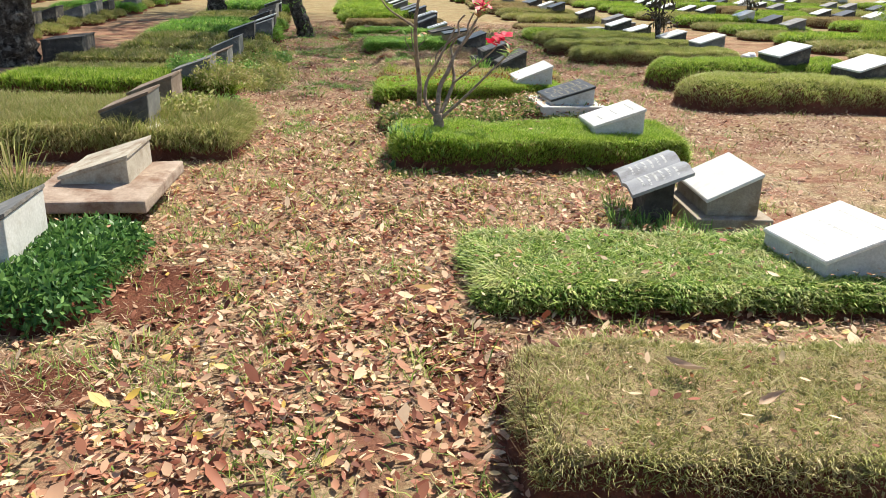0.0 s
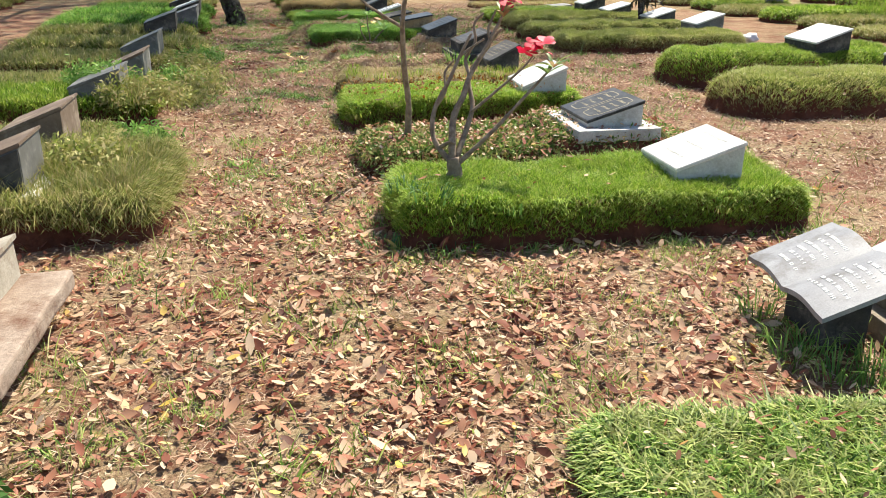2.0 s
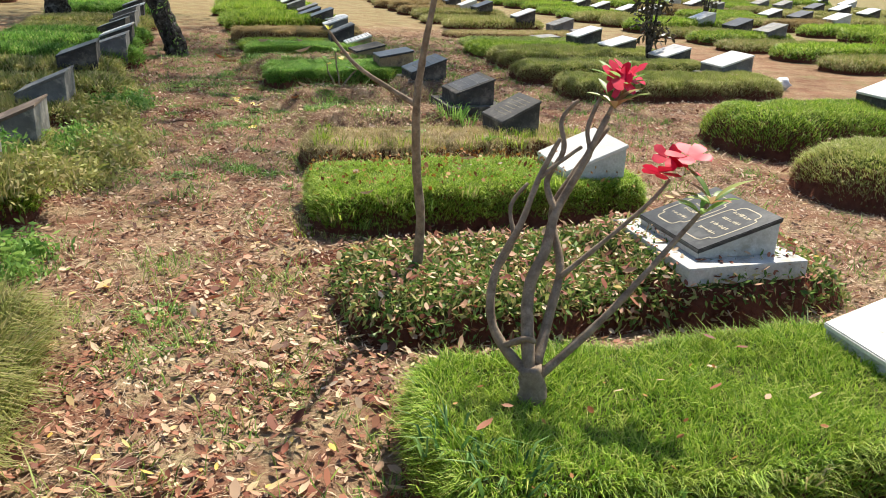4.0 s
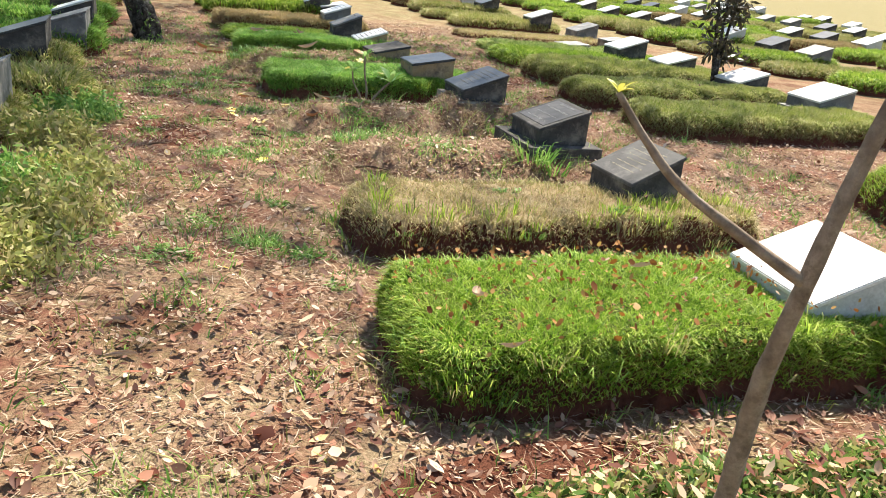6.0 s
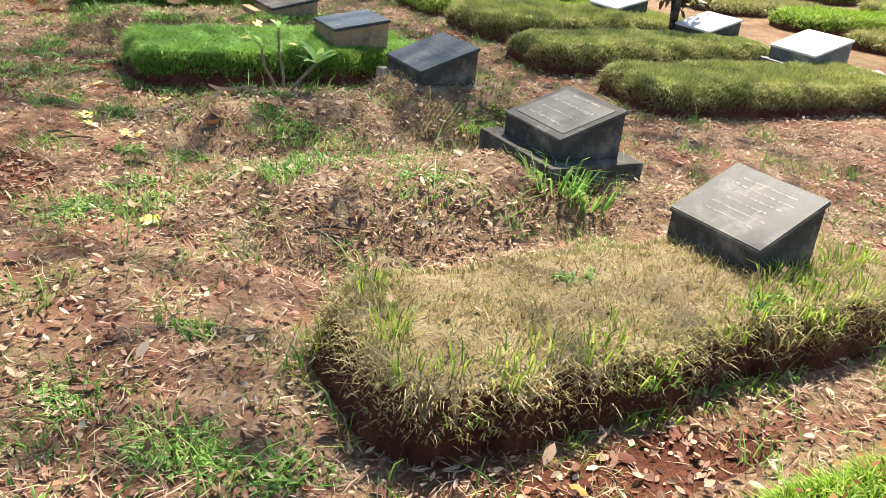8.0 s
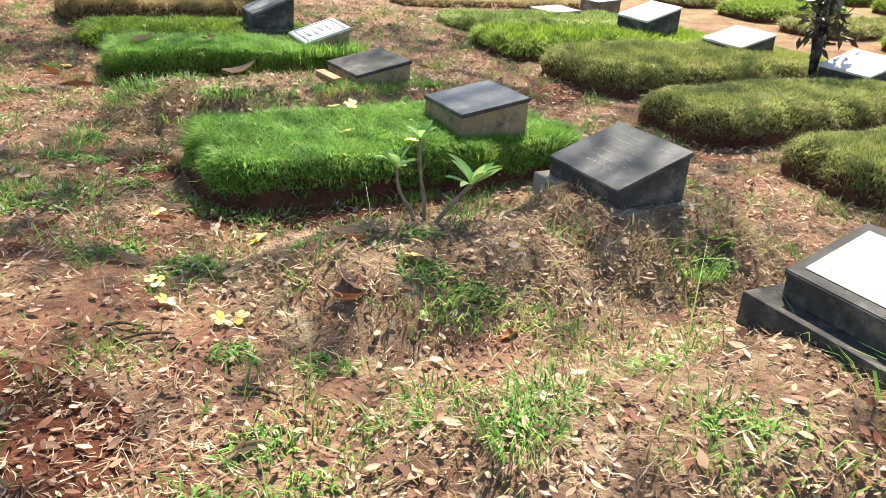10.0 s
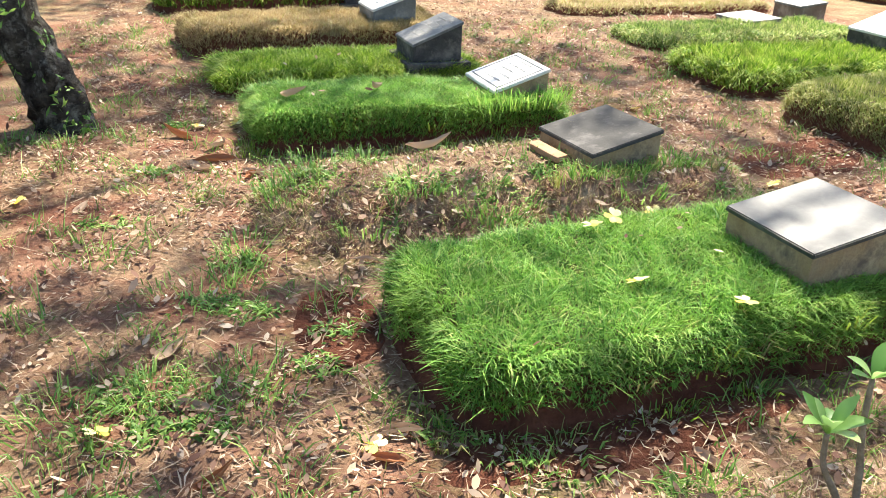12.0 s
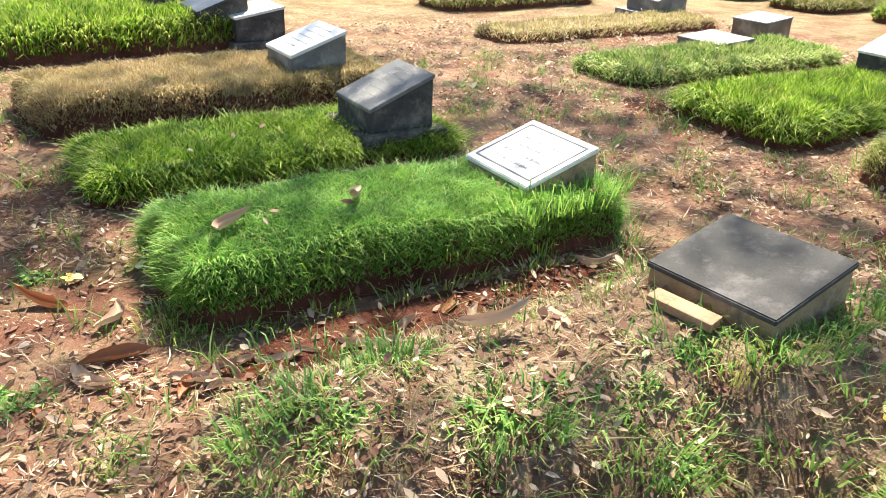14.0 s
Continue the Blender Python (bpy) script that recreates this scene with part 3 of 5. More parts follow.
def headstone(f, z, ang, sx, sy, hl, hh, body, top, text=None, base=None, cap=0.022, border=False, label="", tilt=(0, 0), lines=5, seed=1, over=0.008, panel=None, pages=None):
    """A sloping plaque stone; f: its near foot on the low side."""
    rng = random.Random(seed)
    m = pose(f[0], f[1], z, 0, 0, ang) @ pose(0, 0, 0, *tilt)
    root = thing("headstone", m, label, "headstone", "headstones")
    if base:
        ext, th, bmat = base
        part("plinth", wedge(bmesh.new(), -ext, -ext, sx + ext, sy + ext, -th - 0.06, 0, 0, 0.008), bmat, root)
    part("block", wedge(bmesh.new(), 0, 0, sx, sy, -0.13 if not base else 0.0, hl - cap, hh - cap), body, root)
    k = (hh - hl) / sx
    bm = bmesh.new()
    o = over
    vs = [bm.verts.new((x, y, hl + k * x + dz)) for dz in (-cap + 0.001, 0) for x, y in ((-o, -o), (sx + o, -o), (sx + o, sy + o), (-o, sy + o))]
    for q in ((3, 2, 1, 0), (4, 5, 6, 7), (0, 1, 5, 4), (1, 2, 6, 5), (2, 3, 7, 6), (3, 0, 4, 7)):
        bm.faces.new([vs[i] for i in q])
    bmesh.ops.bevel(bm, geom=list(bm.edges), offset=0.004, segments=2, affect="EDGES")
    plate = part("plaque", bm, top, root)
    z_at = lambda x: hl + k * x
    if panel:
        g = 0.034
        bm = bmesh.new()
        slope_box(bm, g, sx - g, g, sy - g, -0.004, 0.003, z_at)
        bmesh.ops.bevel(bm, geom=list(bm.edges), offset=0.002, segments=1, affect="EDGES")
        part("panel", bm, panel, plate, "mirror-polished inner panel")
        flat = z_at
        z_at = lambda x: flat(x) + 0.003
    if pages:
        # two scrolled frames side by side, each round three lines of writing
        for mid in (sy * 0.27, sy * 0.73):
            bm = bmesh.new()
            line = []
            for i in range(61):
                t = 2 * math.pi * i / 60
                pinch = 1 - 0.16 * math.exp(-((abs(math.cos(t)) - 0.72) / 0.14) ** 2)
                line.append((sx * 0.5 + sx * 0.40 * pinch * math.copysign(abs(math.cos(t)) ** 0.55, math.cos(t)), mid + sy * 0.20 * pinch * math.copysign(abs(math.sin(t)) ** 0.45, math.sin(t))))
            for (xa, ya), (xb, yb) in zip(line, line[1:]):
                d = Vector((xb - xa, yb - ya)).normalized() * 0.003
                vs = [bm.verts.new((x, y, z_at(x) + 0.0012)) for x, y in ((xa + d.y, ya - d.x), (xb + d.y, yb - d.x), (xb - d.y, yb + d.x), (xa - d.y, ya + d.x))]
                top = bm.faces.new(vs)
                low = [bm.verts.new(v.co - Vector((0, 0, 0.0022))) for v in vs]
                for a in range(4):
                    bm.faces.new((vs[a], low[a], low[(a + 1) % 4], vs[(a + 1) % 4]))
            part("scroll", bm, pages, plate)
            bm = bmesh.new()
            for i in range(4):
                x = sx * (0.28 + 0.15 * i)
                q, end = mid - sy * rng.uniform(0.09, 0.13), mid + sy * rng.uniform(0.08, 0.13)
                while q < end:
                    slope_box(bm, x + rng.uniform(-0.004, 0.004), x + rng.uniform(0.010, 0.020), q, q + rng.uniform(0.004, 0.010), -0.001, 0.0012, z_at)
                    q += rng.uniform(0.010, 0.017)
            tagged(part("inscription", bm, pages, plate), kind="stuff")
    if border:
        bm = bmesh.new()
        g, w = 0.025, 0.007
        for x0, x1, y0, y1 in ((g, g + w, g, sy - g), (sx - g - w, sx - g, g, sy - g), (g + w, sx - g - w, g, g + w), (g + w, sx - g - w, sy - g - w, sy - g)):
            slope_box(bm, x0, x1, y0, y1, -0.001, 0.0025, z_at)
        part("border", bm, text or top, plate)
    if text:
        bm = bmesh.new()
        for i in range(lines):
            x = sx * (0.2 + 0.62 * i / max(lines - 1, 1))
            hgt = sx * rng.choice((0.035, 0.045, 0.055)) * 5 / max(lines, 5)
            half = sy * rng.uniform(0.18, 0.38)
            y = sy / 2 - half
            while y < sy / 2 + half:
                step = rng.uniform(0.012, 0.05)
                # a word: short upright strokes
                q = y
                while q < min(y + step, sy / 2 + half):
                    slope_box(bm, x + rng.uniform(-0.1, 0.3) * hgt, x + hgt * rng.uniform(0.5, 1.0), q, q + rng.uniform(0.0025, 0.005), -0.001, 0.0012, z_at)
                    q += rng.uniform(0.007, 0.012)
                y += step + 0.012
        tagged(part("inscription", bm, text, plate), kind="stuff")
    return root


# ---- ground ----
def ground():
    def axis(lo, hi, step, far):
        mid = np.arange(lo, hi, step)
        g = np.geomspace(step, far, 40)
        return np.concatenate([lo - g[::-1], mid, hi + g - step * 0.5])
    xs, ys = axis(-3.5, 4.0, 0.07, 900), axis(-0.5, 22, 0.07, 900)
    X, Y = np.meshgrid(xs, ys, indexing="ij")
    Z = ground_z(X, Y) * np.clip(1.4 - np.hypot(X, Y - 10) / 60, 0, 1)
    i = np.arange(X.size).reshape(X.shape)
    a, b, c, d = i[:-1, :-1].ravel(), i[1:, :-1].ravel(), i[1:, 1:].ravel(), i[:-1, 1:].ravel()
    me = tri_mesh("ground", np.stack([X, Y, Z], -1).reshape(-1, 3), np.concatenate([np.stack([a, b, c], 1), np.stack([a, c, d], 1)]), GROUND)
    me.polygons.foreach_set("use_smooth", [True] * len(me.polygons))
    tagged(new("ground", me), "bare reddish earth with thin dry grass", "ground", kind="structure")


ground()


def soil_patch(cx, cy, a, b, ang, seed):
    """A worn place where the red earth lies bare."""
    n, m = 40, 7
    c, q = math.cos(radians(ang)), math.sin(radians(ang))
    vs, ts = [], []
    for k in range(m):
        for i in range(n):
            t = 2 * math.pi * i / n
            r = (k / (m - 1)) * (1 + 0.2 * noise.noise(Vector((math.cos(t) * 1.5, math.sin(t) * 1.5, seed))) + 0.08 * noise.noise(Vector((math.cos(t) * 6, math.sin(t) * 6, seed))))
            u, v = math.cos(t) * a * r, math.sin(t) * b * r
            x, y = cx + u * c - v * q, cy + u * q + v * c
            vs.append((x, y, float(ground_z(x, y)) + (0.007 if k < m - 1 else -0.01) + 0.003 * noise.noise(Vector((x * 9, y * 9, 1)))))
    for k in range(m - 1):
        for i in range(n):
            p, w = k * n + i, k * n + (i + 1) % n
            ts += [(p, p + n, w + n), (p, w + n, w)]
    tagged(new("bare_soil", tri_mesh("bare_soil", vs, ts, SOIL)), "bare patch of dark red earth", "soil", kind="structure")


soil_patch(-1.2, 3.55, 0.30, 0.42, 10, 1)
soil_patch(-1.35, 2.65, 0.28, 0.25, 0, 2)
soil_patch(-0.45, 8.45, 0.55, 0.16, 12, 3)
soil_patch(-0.3, 9.95, 0.6, 0.14, 10, 4)
soil_patch(-1.0, 13.86, 0.7, 0.14, 8, 5)
soil_patch(-1.1, 16.30, 0.95, 0.2, 7, 6)
soil_patch(0.35, 16.0, 0.4, 0.3, 20, 7)
soil_patch(-1.75, 14.6, 0.18, 0.3, 0, 8)
soil_patch(0.15, 3.0, 0.18, 0.5, 10, 9)
soil_patch(-2.1, 12.4, 0.3, 0.4, 30, 10)
soil_patch(1.5, 18.4, 0.3, 0.5, 30, 11)
soil_patch(1.1, 16.1, 0.55, 0.3, 25, 12)


# ---- the row of mounds beside the path ----
G = grave_mound
G((0.33, 1.98), 4, 2.5, 0.80, 0.23, "tan", 1.1, 20000, 0.03, 0.0042, 0.5, spread=1.3)
G((0.20, 3.38), 5, 2.0, 0.95, 0.13, "coarse", 2.3, 17000, 0.036, 0.011, 0.95, edge=0.14, spread=1.4, label="low grave mound of coarse broad-bladed light green grass")
G((-0.36, 5.97), 7, 2.25, 0.86, 0.26, "lush", 3.7, 27000, 0.046, 0.0048, 0.78, spread=0.85)
G((-0.58, 7.28), 8, 2.40, 1.0, 0.17, "creeper", 4.2, 13000, 0.045, 0.016, 0.95, r=0.3, edge=0.2, spread=1.0)
G((0.62, 7.40), 9, 1.0, 0.98, 0.265, "creeper", 4.7, 3600, 0.04, 0.016, 0.95, r=0.3, edge=0.2, label="raised head of a creeper-grown mound under a plinth")
G((-0.76, 8.68), 9, 2.03, 0.84, 0.26, "lush", 5.9, 28000, 0.036, 0.0048, 0.8, spread=1.0)
G((-0.84, 10.06), 11, 2.25, 0.75, 0.205, "straw", 6.4, 7500, 0.04, 0.005, 0.85, bare=0.45, spread=0.9)
G((-1.2, 11.1), 9, 2.5, 1.25, 0.18, "straw", 7.7, 2200, 0.035, 0.004, 0.95, r=0.5, edge=0.5, bare=0.6, spread=1.2, body_mat=EARTHBED)
G((-1.4, 12.4), 9, 2.5, 1.2, 0.18, "straw", 8.2, 2200, 0.035, 0.004, 0.95, r=0.5, edge=0.5, bare=0.6, spread=1.2, body_mat=EARTHBED)
G((-1.47, 13.88), 8, 2.05, 0.90, 0.25, "deep", 9.6, 26000, 0.043, 0.0056, 0.70, spread=1.1)
G((-2.0, 14.95), 9, 2.75, 1.18, 0.215, "straw", 10.3, 4000, 0.04, 0.005, 0.95, r=0.5, edge=0.5, bare=0.5, spread=1.2, body_mat=EARTHBED)
G((-0.88, 14.89), 9, 1.5, 1.28, 0.215, "straw", 10.9, 1800, 0.04, 0.005, 0.95, r=0.5, edge=0.46, bare=0.3, spread=1.2, body_mat=EARTHBED, label="soft rise of weedy earth at a mound's head")
G((-0.30, 12.56), 9, 1.4, 1.2, 0.285, "straw", 9.1, 1800, 0.04, 0.005, 0.95, r=0.5, edge=0.46, bare=0.3, spread=1.2, body_mat=EARTHBED, label="soft rise of weedy earth at a mound's head")
G((-2.0, 16.45), 6, 1.90, 0.74, 0.23, "deep", 11.8, 21000, 0.045, 0.0058, 0.84, spread=1.1)
G((-2.20, 17.65), 9, 1.95, 0.85, 0.13, "lush", 12.5, 9000, 0.065, 0.010, 0.95, edge=0.2, spread=0.8, label="low grave mound of coarse broad-bladed light green grass")
G((-2.45, 18.78), 9, 2.2, 0.95, 0.24, "brown", 13.4, 12000, 0.045, 0.006, 0.95, spread=0.9)
# across the path
G((-1.95, 3.05), 4, 0.55, 1.15, 0.17, "herb", 14.1, 6500, 0.055, 0.014, 0.95, r=0.2, edge=0.18, spread=1.0, label="low patch of dark green leafy ground cover")
G((-4.1, 4.25), 5, 2.35, 1.0, 0.09, "dry", 15.2, 2500, 0.05, 0.006, 0.9, edge=0.2, bare=0.7)
G((-4.35, 5.85), 7, 2.8, 1.3, 0.24, "dry", 16.6, 15000, 0.12, 0.006, 0.7, edge=0.2, spread=0.6, label="grave mound with long uncut yellow-green grass")
G((-4.7, 7.35), 8, 2.4, 0.85, 0.14, "dry", 17.5, 5000, 0.07, 0.008, 0.9, bare=0.2)
G((-4.75, 8.6), 8, 2.45, 0.9, 0.24, "lush", 18.3, 9000, 0.07, 0.008, 0.85)
G((-5.1, 9.95), 8, 2.4, 0.9, 0.13, "dry", 19.7, 4000, 0.07, 0.01, 0.9, bare=0.2)
G((-5.4, 11.35), 8, 2.5, 1.0, 0.15, "dry", 20.2, 4500, 0.08, 0.01, 0.9)
# the row beyond the bare strip
G((2.62, 9.02), 6, 2.75, 1.05, 0.36, "shaggy", 21.4, 17000, 0.042, 0.006, 0.95, r=0.42, edge=0.42, spread=0.9)
G((2.60, 10.55), 6, 2.7, 1.1, 0.38, "lush", 22.9, 16000, 0.045, 0.006, 0.95, r=0.42, edge=0.34, spread=0.8)
G((1.90, 13.35), 6, 2.7, 0.95, 0.24, "shaggy", 23.8, 15000, 0.048, 0.0065, 0.95, r=0.25, edge=0.2)
G((1.62, 14.6), 7, 2.7, 0.9, 0.27, "shaggy", 24.6, 16000, 0.036, 0.006, 0.85, r=0.3, edge=0.25, spread=0.9)
G((1.60, 15.9), 7, 2.7, 1.1, 0.27, "shaggy", 25.1, 15000, 0.055, 0.0065, 0.95, r=0.25, edge=0.2)
G((1.45, 17.4), 7, 2.7, 1.0, 0.17, "lush", 26.7, 9000, 0.08, 0.01, 0.9, r=0.2, edge=0.18)
G((1.50, 18.95), 7, 2.5, 0.85, 0.12, "coarse", 27.3, 7000, 0.06, 0.01, 0.9, r=0.25, edge=0.2)
G((1.35, 20.7), 7, 2.8, 0.7, 0.12, "straw", 28.8, 3000, 0.05, 0.008, 0.8, r=0.25, edge=0.2, bare=0.3)

# ---- headstones along the path ----
H = headstone
H((1.80, 3.70), 0.08, 13, 0.40, 0.50, 0.15, 0.28, WHITEPAINT, MARBLE, FAINTTEXT, label="white marble sloping plaque on a whitewashed block", lines=3, seed=3)
H((1.54, 4.72), 0.13, 3, 0.30, 0.58, 0.10, 0.25, CONCRETE, MARBLE, None, (0.07, 0.05, CONCRETE), label="white marble sloping plaque on a stained block", seed=4)
H((1.13, 6.40), 0.235, 7, 0.385, 0.46, 0.095, 0.225, WHITEPAINT, MARBLE, FAINTTEXT, (0.07, 0.03, MARBLE), label="white marble plaque with faint writing on a turf mound", lines=3, seed=5)
H((0.92, 7.62), 0.285, 9, 0.395, 0.52, 0.05, 0.17, WHITEPAINT, GRANITE, None, (0.10, 0.025, WHITEPAINT), label="black granite plaque with twin gilt scrolls on white block", seed=6, pages=GOLDTEXT)
H((0.70, 9.06), 0.22, 6, 0.37, 0.53, 0.10, 0.25, WHITEPAINT, MARBLE, None, label="white marble plaque on a bright turf mound", seed=7)
H((0.60, 10.66), 0.21, 12, 0.31, 0.43, 0.10, 0.25, DARKSIDE, SLATE, GOLDTEXT, border=False, label="weathered grey stone plaque with pale gilt writing", lines=6, seed=8)
H((0.39, 11.86), 0.225, 9, 0.36, 0.49, 0.11, 0.235, DARKSIDE, BLACKSLATE, GREYTEXT, (0.09, 0.07, DARKSIDE), panel=POLISHED, label="polished dark plaque with a raised rim on a stepped plinth", lines=4, seed=9)
H((0.08, 13.11), 0.265, 9, 0.37, 0.49, 0.09, 0.225, DARKSIDE, GRANITE, DIMTEXT, (0.05, 0.035, CONCRETE), label="polished black granite plaque with faded writing", lines=6, seed=10)
H((-0.21, 14.22), 0.27, 9, 0.40, 0.43, 0.11, 0.18, OCHRE, GRANITE, None, label="polished black plaque on an ochre-stained block", lines=5, seed=11)
H((-0.465, 15.50), 0.20, 13, 0.39, 0.46, 0.10, 0.18, OCHRE, BLACKSLATE, None, label="plain dark slate plaque on a crumbling plaster block", lines=2, seed=12)
H((-0.58, 16.76), 0.20, 7, 0.35, 0.46, 0.075, 0.19, OCHRE, MARBLE, BLACKTEXT, border=True, label="white marble plaque with black bordered writing", lines=5, seed=13)
# plaque top is the paler grey stone, in place of glare on slate
H((-0.84, 17.98), 0.17, 7, 0.37, 0.42, 0.13, 0.28, DARKSIDE, GREYSTONE, GREYTEXT, (0.06, 0.05, DARKSIDE), label="weathered stone plaque, greyed for its glare, on a dark block", lines=5, seed=14)
H((-0.95, 19.22), 0.22, 8, 0.38, 0.44, 0.12, 0.25, GREYSTONE, MARBLE, GREYTEXT, label="pale marble plaque on a grey stone block", lines=5, seed=15)
H((-0.98, 21.0), 0.10, 8, 0.42, 0.5, 0.2, 0.27, DARKSIDE, MARBLE, None, (0.05, 0.04, DARKSIDE), label="white-topped plaque on a dark block", seed=16)
# across the path
H((-2.21, 3.37), 0.16, 8, 0.40, 0.50, 0.08, 0.26, WHITEPAINT, GREYSTONE, None, (0.07, 0.06, CONCRETE), label="grey-topped sloping stone with a whitewashed back", seed=17)
dark_faced = H((-2.60, 6.25), 0.25, 8, 0.36, 0.42, 0.12, 0.26, GREYSTONE, BROWNSTONE, None, (0.06, 0.03, MARBLE), label="dark sloping stone on a pale plinth among long grass", seed=18)
part("side_panel", wedge(bmesh.new(), 0.004, -0.012, 0.356, 0.002, 0.01, 0.092, 0.23, 0.003), GRANITE, dark_faced)
H((-2.78, 7.24), 0.18, 8, 0.38, 0.48, 0.17, 0.32, BROWNSTONE, BROWNSTONE, None, (0.05, 0.04, CONCRETE), label="brown stone wedge headstone seen from behind", seed=19)
H((-2.98, 8.98), 0.23, 8, 0.40, 0.46, 0.10, 0.24, GREYSTONE, GREYSTONE, None, label="grey stone wedge headstone seen from behind", seed=20)
H((-3.22, 10.45), 0.14, 8, 0.42, 0.5, 0.10, 0.28, GREYSTONE, BROWNSTONE, None, label="weathered grey wedge headstone", seed=21)
H((-3.48, 12.0), 0.14, 8, 0.42, 0.5, 0.12, 0.30, GREYSTONE, GREYSTONE, None, label="weathered grey wedge headstone", seed=22)
# beyond the bare strip
H((4.12, 10.95), 0.38, 7, 0.40, 0.60, 0.08, 0.22, DARKSIDE, MARBLE, None, label="white plaque on a tall turf mound", seed=23)
H((4.60, 9.75), 0.37, 7, 0.42, 0.60, 0.06, 0.20, DARKSIDE, MARBLE, None, label="white plaque on a dark block", seed=24)
H((4.05, 14.4), 0.20, 7, 0.42, 0.52, 0.12, 0.26, GREYSTONE, MARBLE, None, (0.09, 0.05, GREYSTONE), label="pale plaque on a grey stepped plinth", seed=25)
H((3.72, 15.5), 0.26, 7, 0.38, 0.5, 0.05, 0.17, GRANITE, MARBLE, None, label="white plaque with black sides", seed=26)
H((3.30, 16.6), 0.26, 7, 0.40, 0.5, 0.07, 0.18, DARKSIDE, MARBLE, None, label="white plaque on a turf mound", seed=27)
H((3.15, 17.95), 0.20, 7, 0.42, 0.5, 0.14, 0.28, DARKSIDE, MARBLE, None, label="white plaque on a dark block", seed=28)
H((2.9, 19.7), 0.05, 7, 0.42, 0.5, 0.10, 0.13, GREYSTONE, GREYSTONE, None, label="low flat grey stone slab in the grass", seed=29)
H((3.72, 20.05), 0.05, 7, 0.35, 0.4, 0.2, 0.24, BROWNSTONE, GREYSTONE, None, label="small stained grey block", seed=30)
H((3.65, 21.6), 0.10, 7, 0.42, 0.5, 0.14, 0.28, GREYSTONE, GREYSTONE, None, (0.09, 0.07, GREYSTONE), label="grey stone plaque on a stepped plinth", seed=31)


def book_headstone():
    """A dark block that carries a stone slab carved like an open book."""
    root = thing("headstone", pose(1.12, 4.72, 0.02, 0, 0, 1), "grey stone slab carved as an open book on a dark block", "headstone", "headstones")
    part("block", wedge(bmesh.new(), 0.10, 0.15, 0.27, 0.47, -0.03, 0.20, 0.28, 0.012), DARKSIDE, root)
    bm = bmesh.new()
    n = 24
    rows = []
    for i in range(n + 1):
        y = 0.62 * i / n
        s = abs(y / 0.31 - 1)
        lift = 0.028 * math.sin(min(s * 1.25, 1) * math.pi * 0.75) - 0.012 * s * s
        rows.append([bm.verts.new((x, y, 0.215 + 0.42 * x + lift + dz)) for x, dz in ((-0.01, 0), (0.33, 0), (0.33, -0.02), (-0.01, -0.02))])
    for a, b in zip(rows, rows[1:]):
        for k in range(4):
            bm.faces.new((a[k], a[(k + 1) % 4], b[(k + 1) % 4], b[k]))
    bm.faces.new(rows[0][::-1])
    bm.faces.new(rows[-1])
    bmesh.ops.recalc_face_normals(bm, faces=bm.faces)
    slab = part("book_slab", bm, BOOKSTONE, root)
    bm = bmesh.new()
    rng = random.Random(2)
    for page in (0.05, 0.35):
        for k in range(6):
            x = 0.06 + 0.038 * k
            y = page + rng.uniform(0.0, 0.03)
            while y < page + rng.uniform(0.15, 0.21):
                s = abs(y / 0.31 - 1)
                lift = 0.028 * math.sin(min(s * 1.25, 1) * math.pi * 0.75) - 0.012 * s * s
                slope_box(bm, x, x + 0.013, y, y + 0.009, -0.003, 0.0015, lambda q: 0.215 + 0.42 * q + lift)
                y += rng.choice((0.010, 0.012, 0.024))
    tagged(part("inscription", bm, WHITETEXT, slab), kind="stuff")


book_headstone()


def tilted_slab_grave():
    """A wedge stone on a broad undermined slab of concrete."""
    root = thing("headstone", pose(-2.33, 4.45, 0.165, 2.5, -1.5, 4), "pale concrete wedge headstone on a broad undermined slab", "headstone", "headstones")
    bm = wedge(bmesh.new(), 0, 0, 0.71, 0.84, -0.075, 0, 0, 0.015)
    bmesh.ops.subdivide_edges(bm, edges=[e for e in bm.edges if e.calc_length() > 0.2], cuts=5, use_grid_fill=True)
    for v in bm.verts:
        v.co += Vector(noise.noise_vector(v.co * 9)) * 0.008
    part("slab", bm, SLABSTONE, root)
    part("block", wedge(bmesh.new(), 0.12, 0.34, 0.52, 0.82, -0.01, 0.03, 0.15, 0.008), CREAM, root)
    bm = bmesh.new()
    vs = [bm.verts.new((x, y, 0.03 + 0.30 * (x - 0.12) + dz)) for dz in (0.001, 0.02) for x, y in ((0.11, 0.33), (0.53, 0.33), (0.53, 0.83), (0.11, 0.83))]
    for q in ((3, 2, 1, 0), (4, 5, 6, 7), (0, 1, 5, 4), (1, 2, 6, 5), (2, 3, 7, 6), (3, 0, 4, 7)):
        bm.faces.new([vs[i] for i in q])
    part("plaque", bm, CREAM, root)


tilted_slab_grave()
part("brick", wedge(bmesh.new(), 0, 0, 0.07, 0.22, 0, 0.032, 0.028, 0.006), BRICK, None).matrix_world = pose(-0.60, 15.60, 0.222, 4, -6, 22)
tagged(bpy.data.objects["brick"], "loose terracotta brick lying against a plaque block", "brick")

# ---- far rows ----
FAR_KINDS = {}
FAR_BASE = {"lush": (0.26, 3200, 0.09, 0.014), "deep": (0.25, 3200, 0.09, 0.014), "dry": (0.2, 2800, 0.09, 0.014), "brown": (0.26, 3000, 0.07, 0.014)}


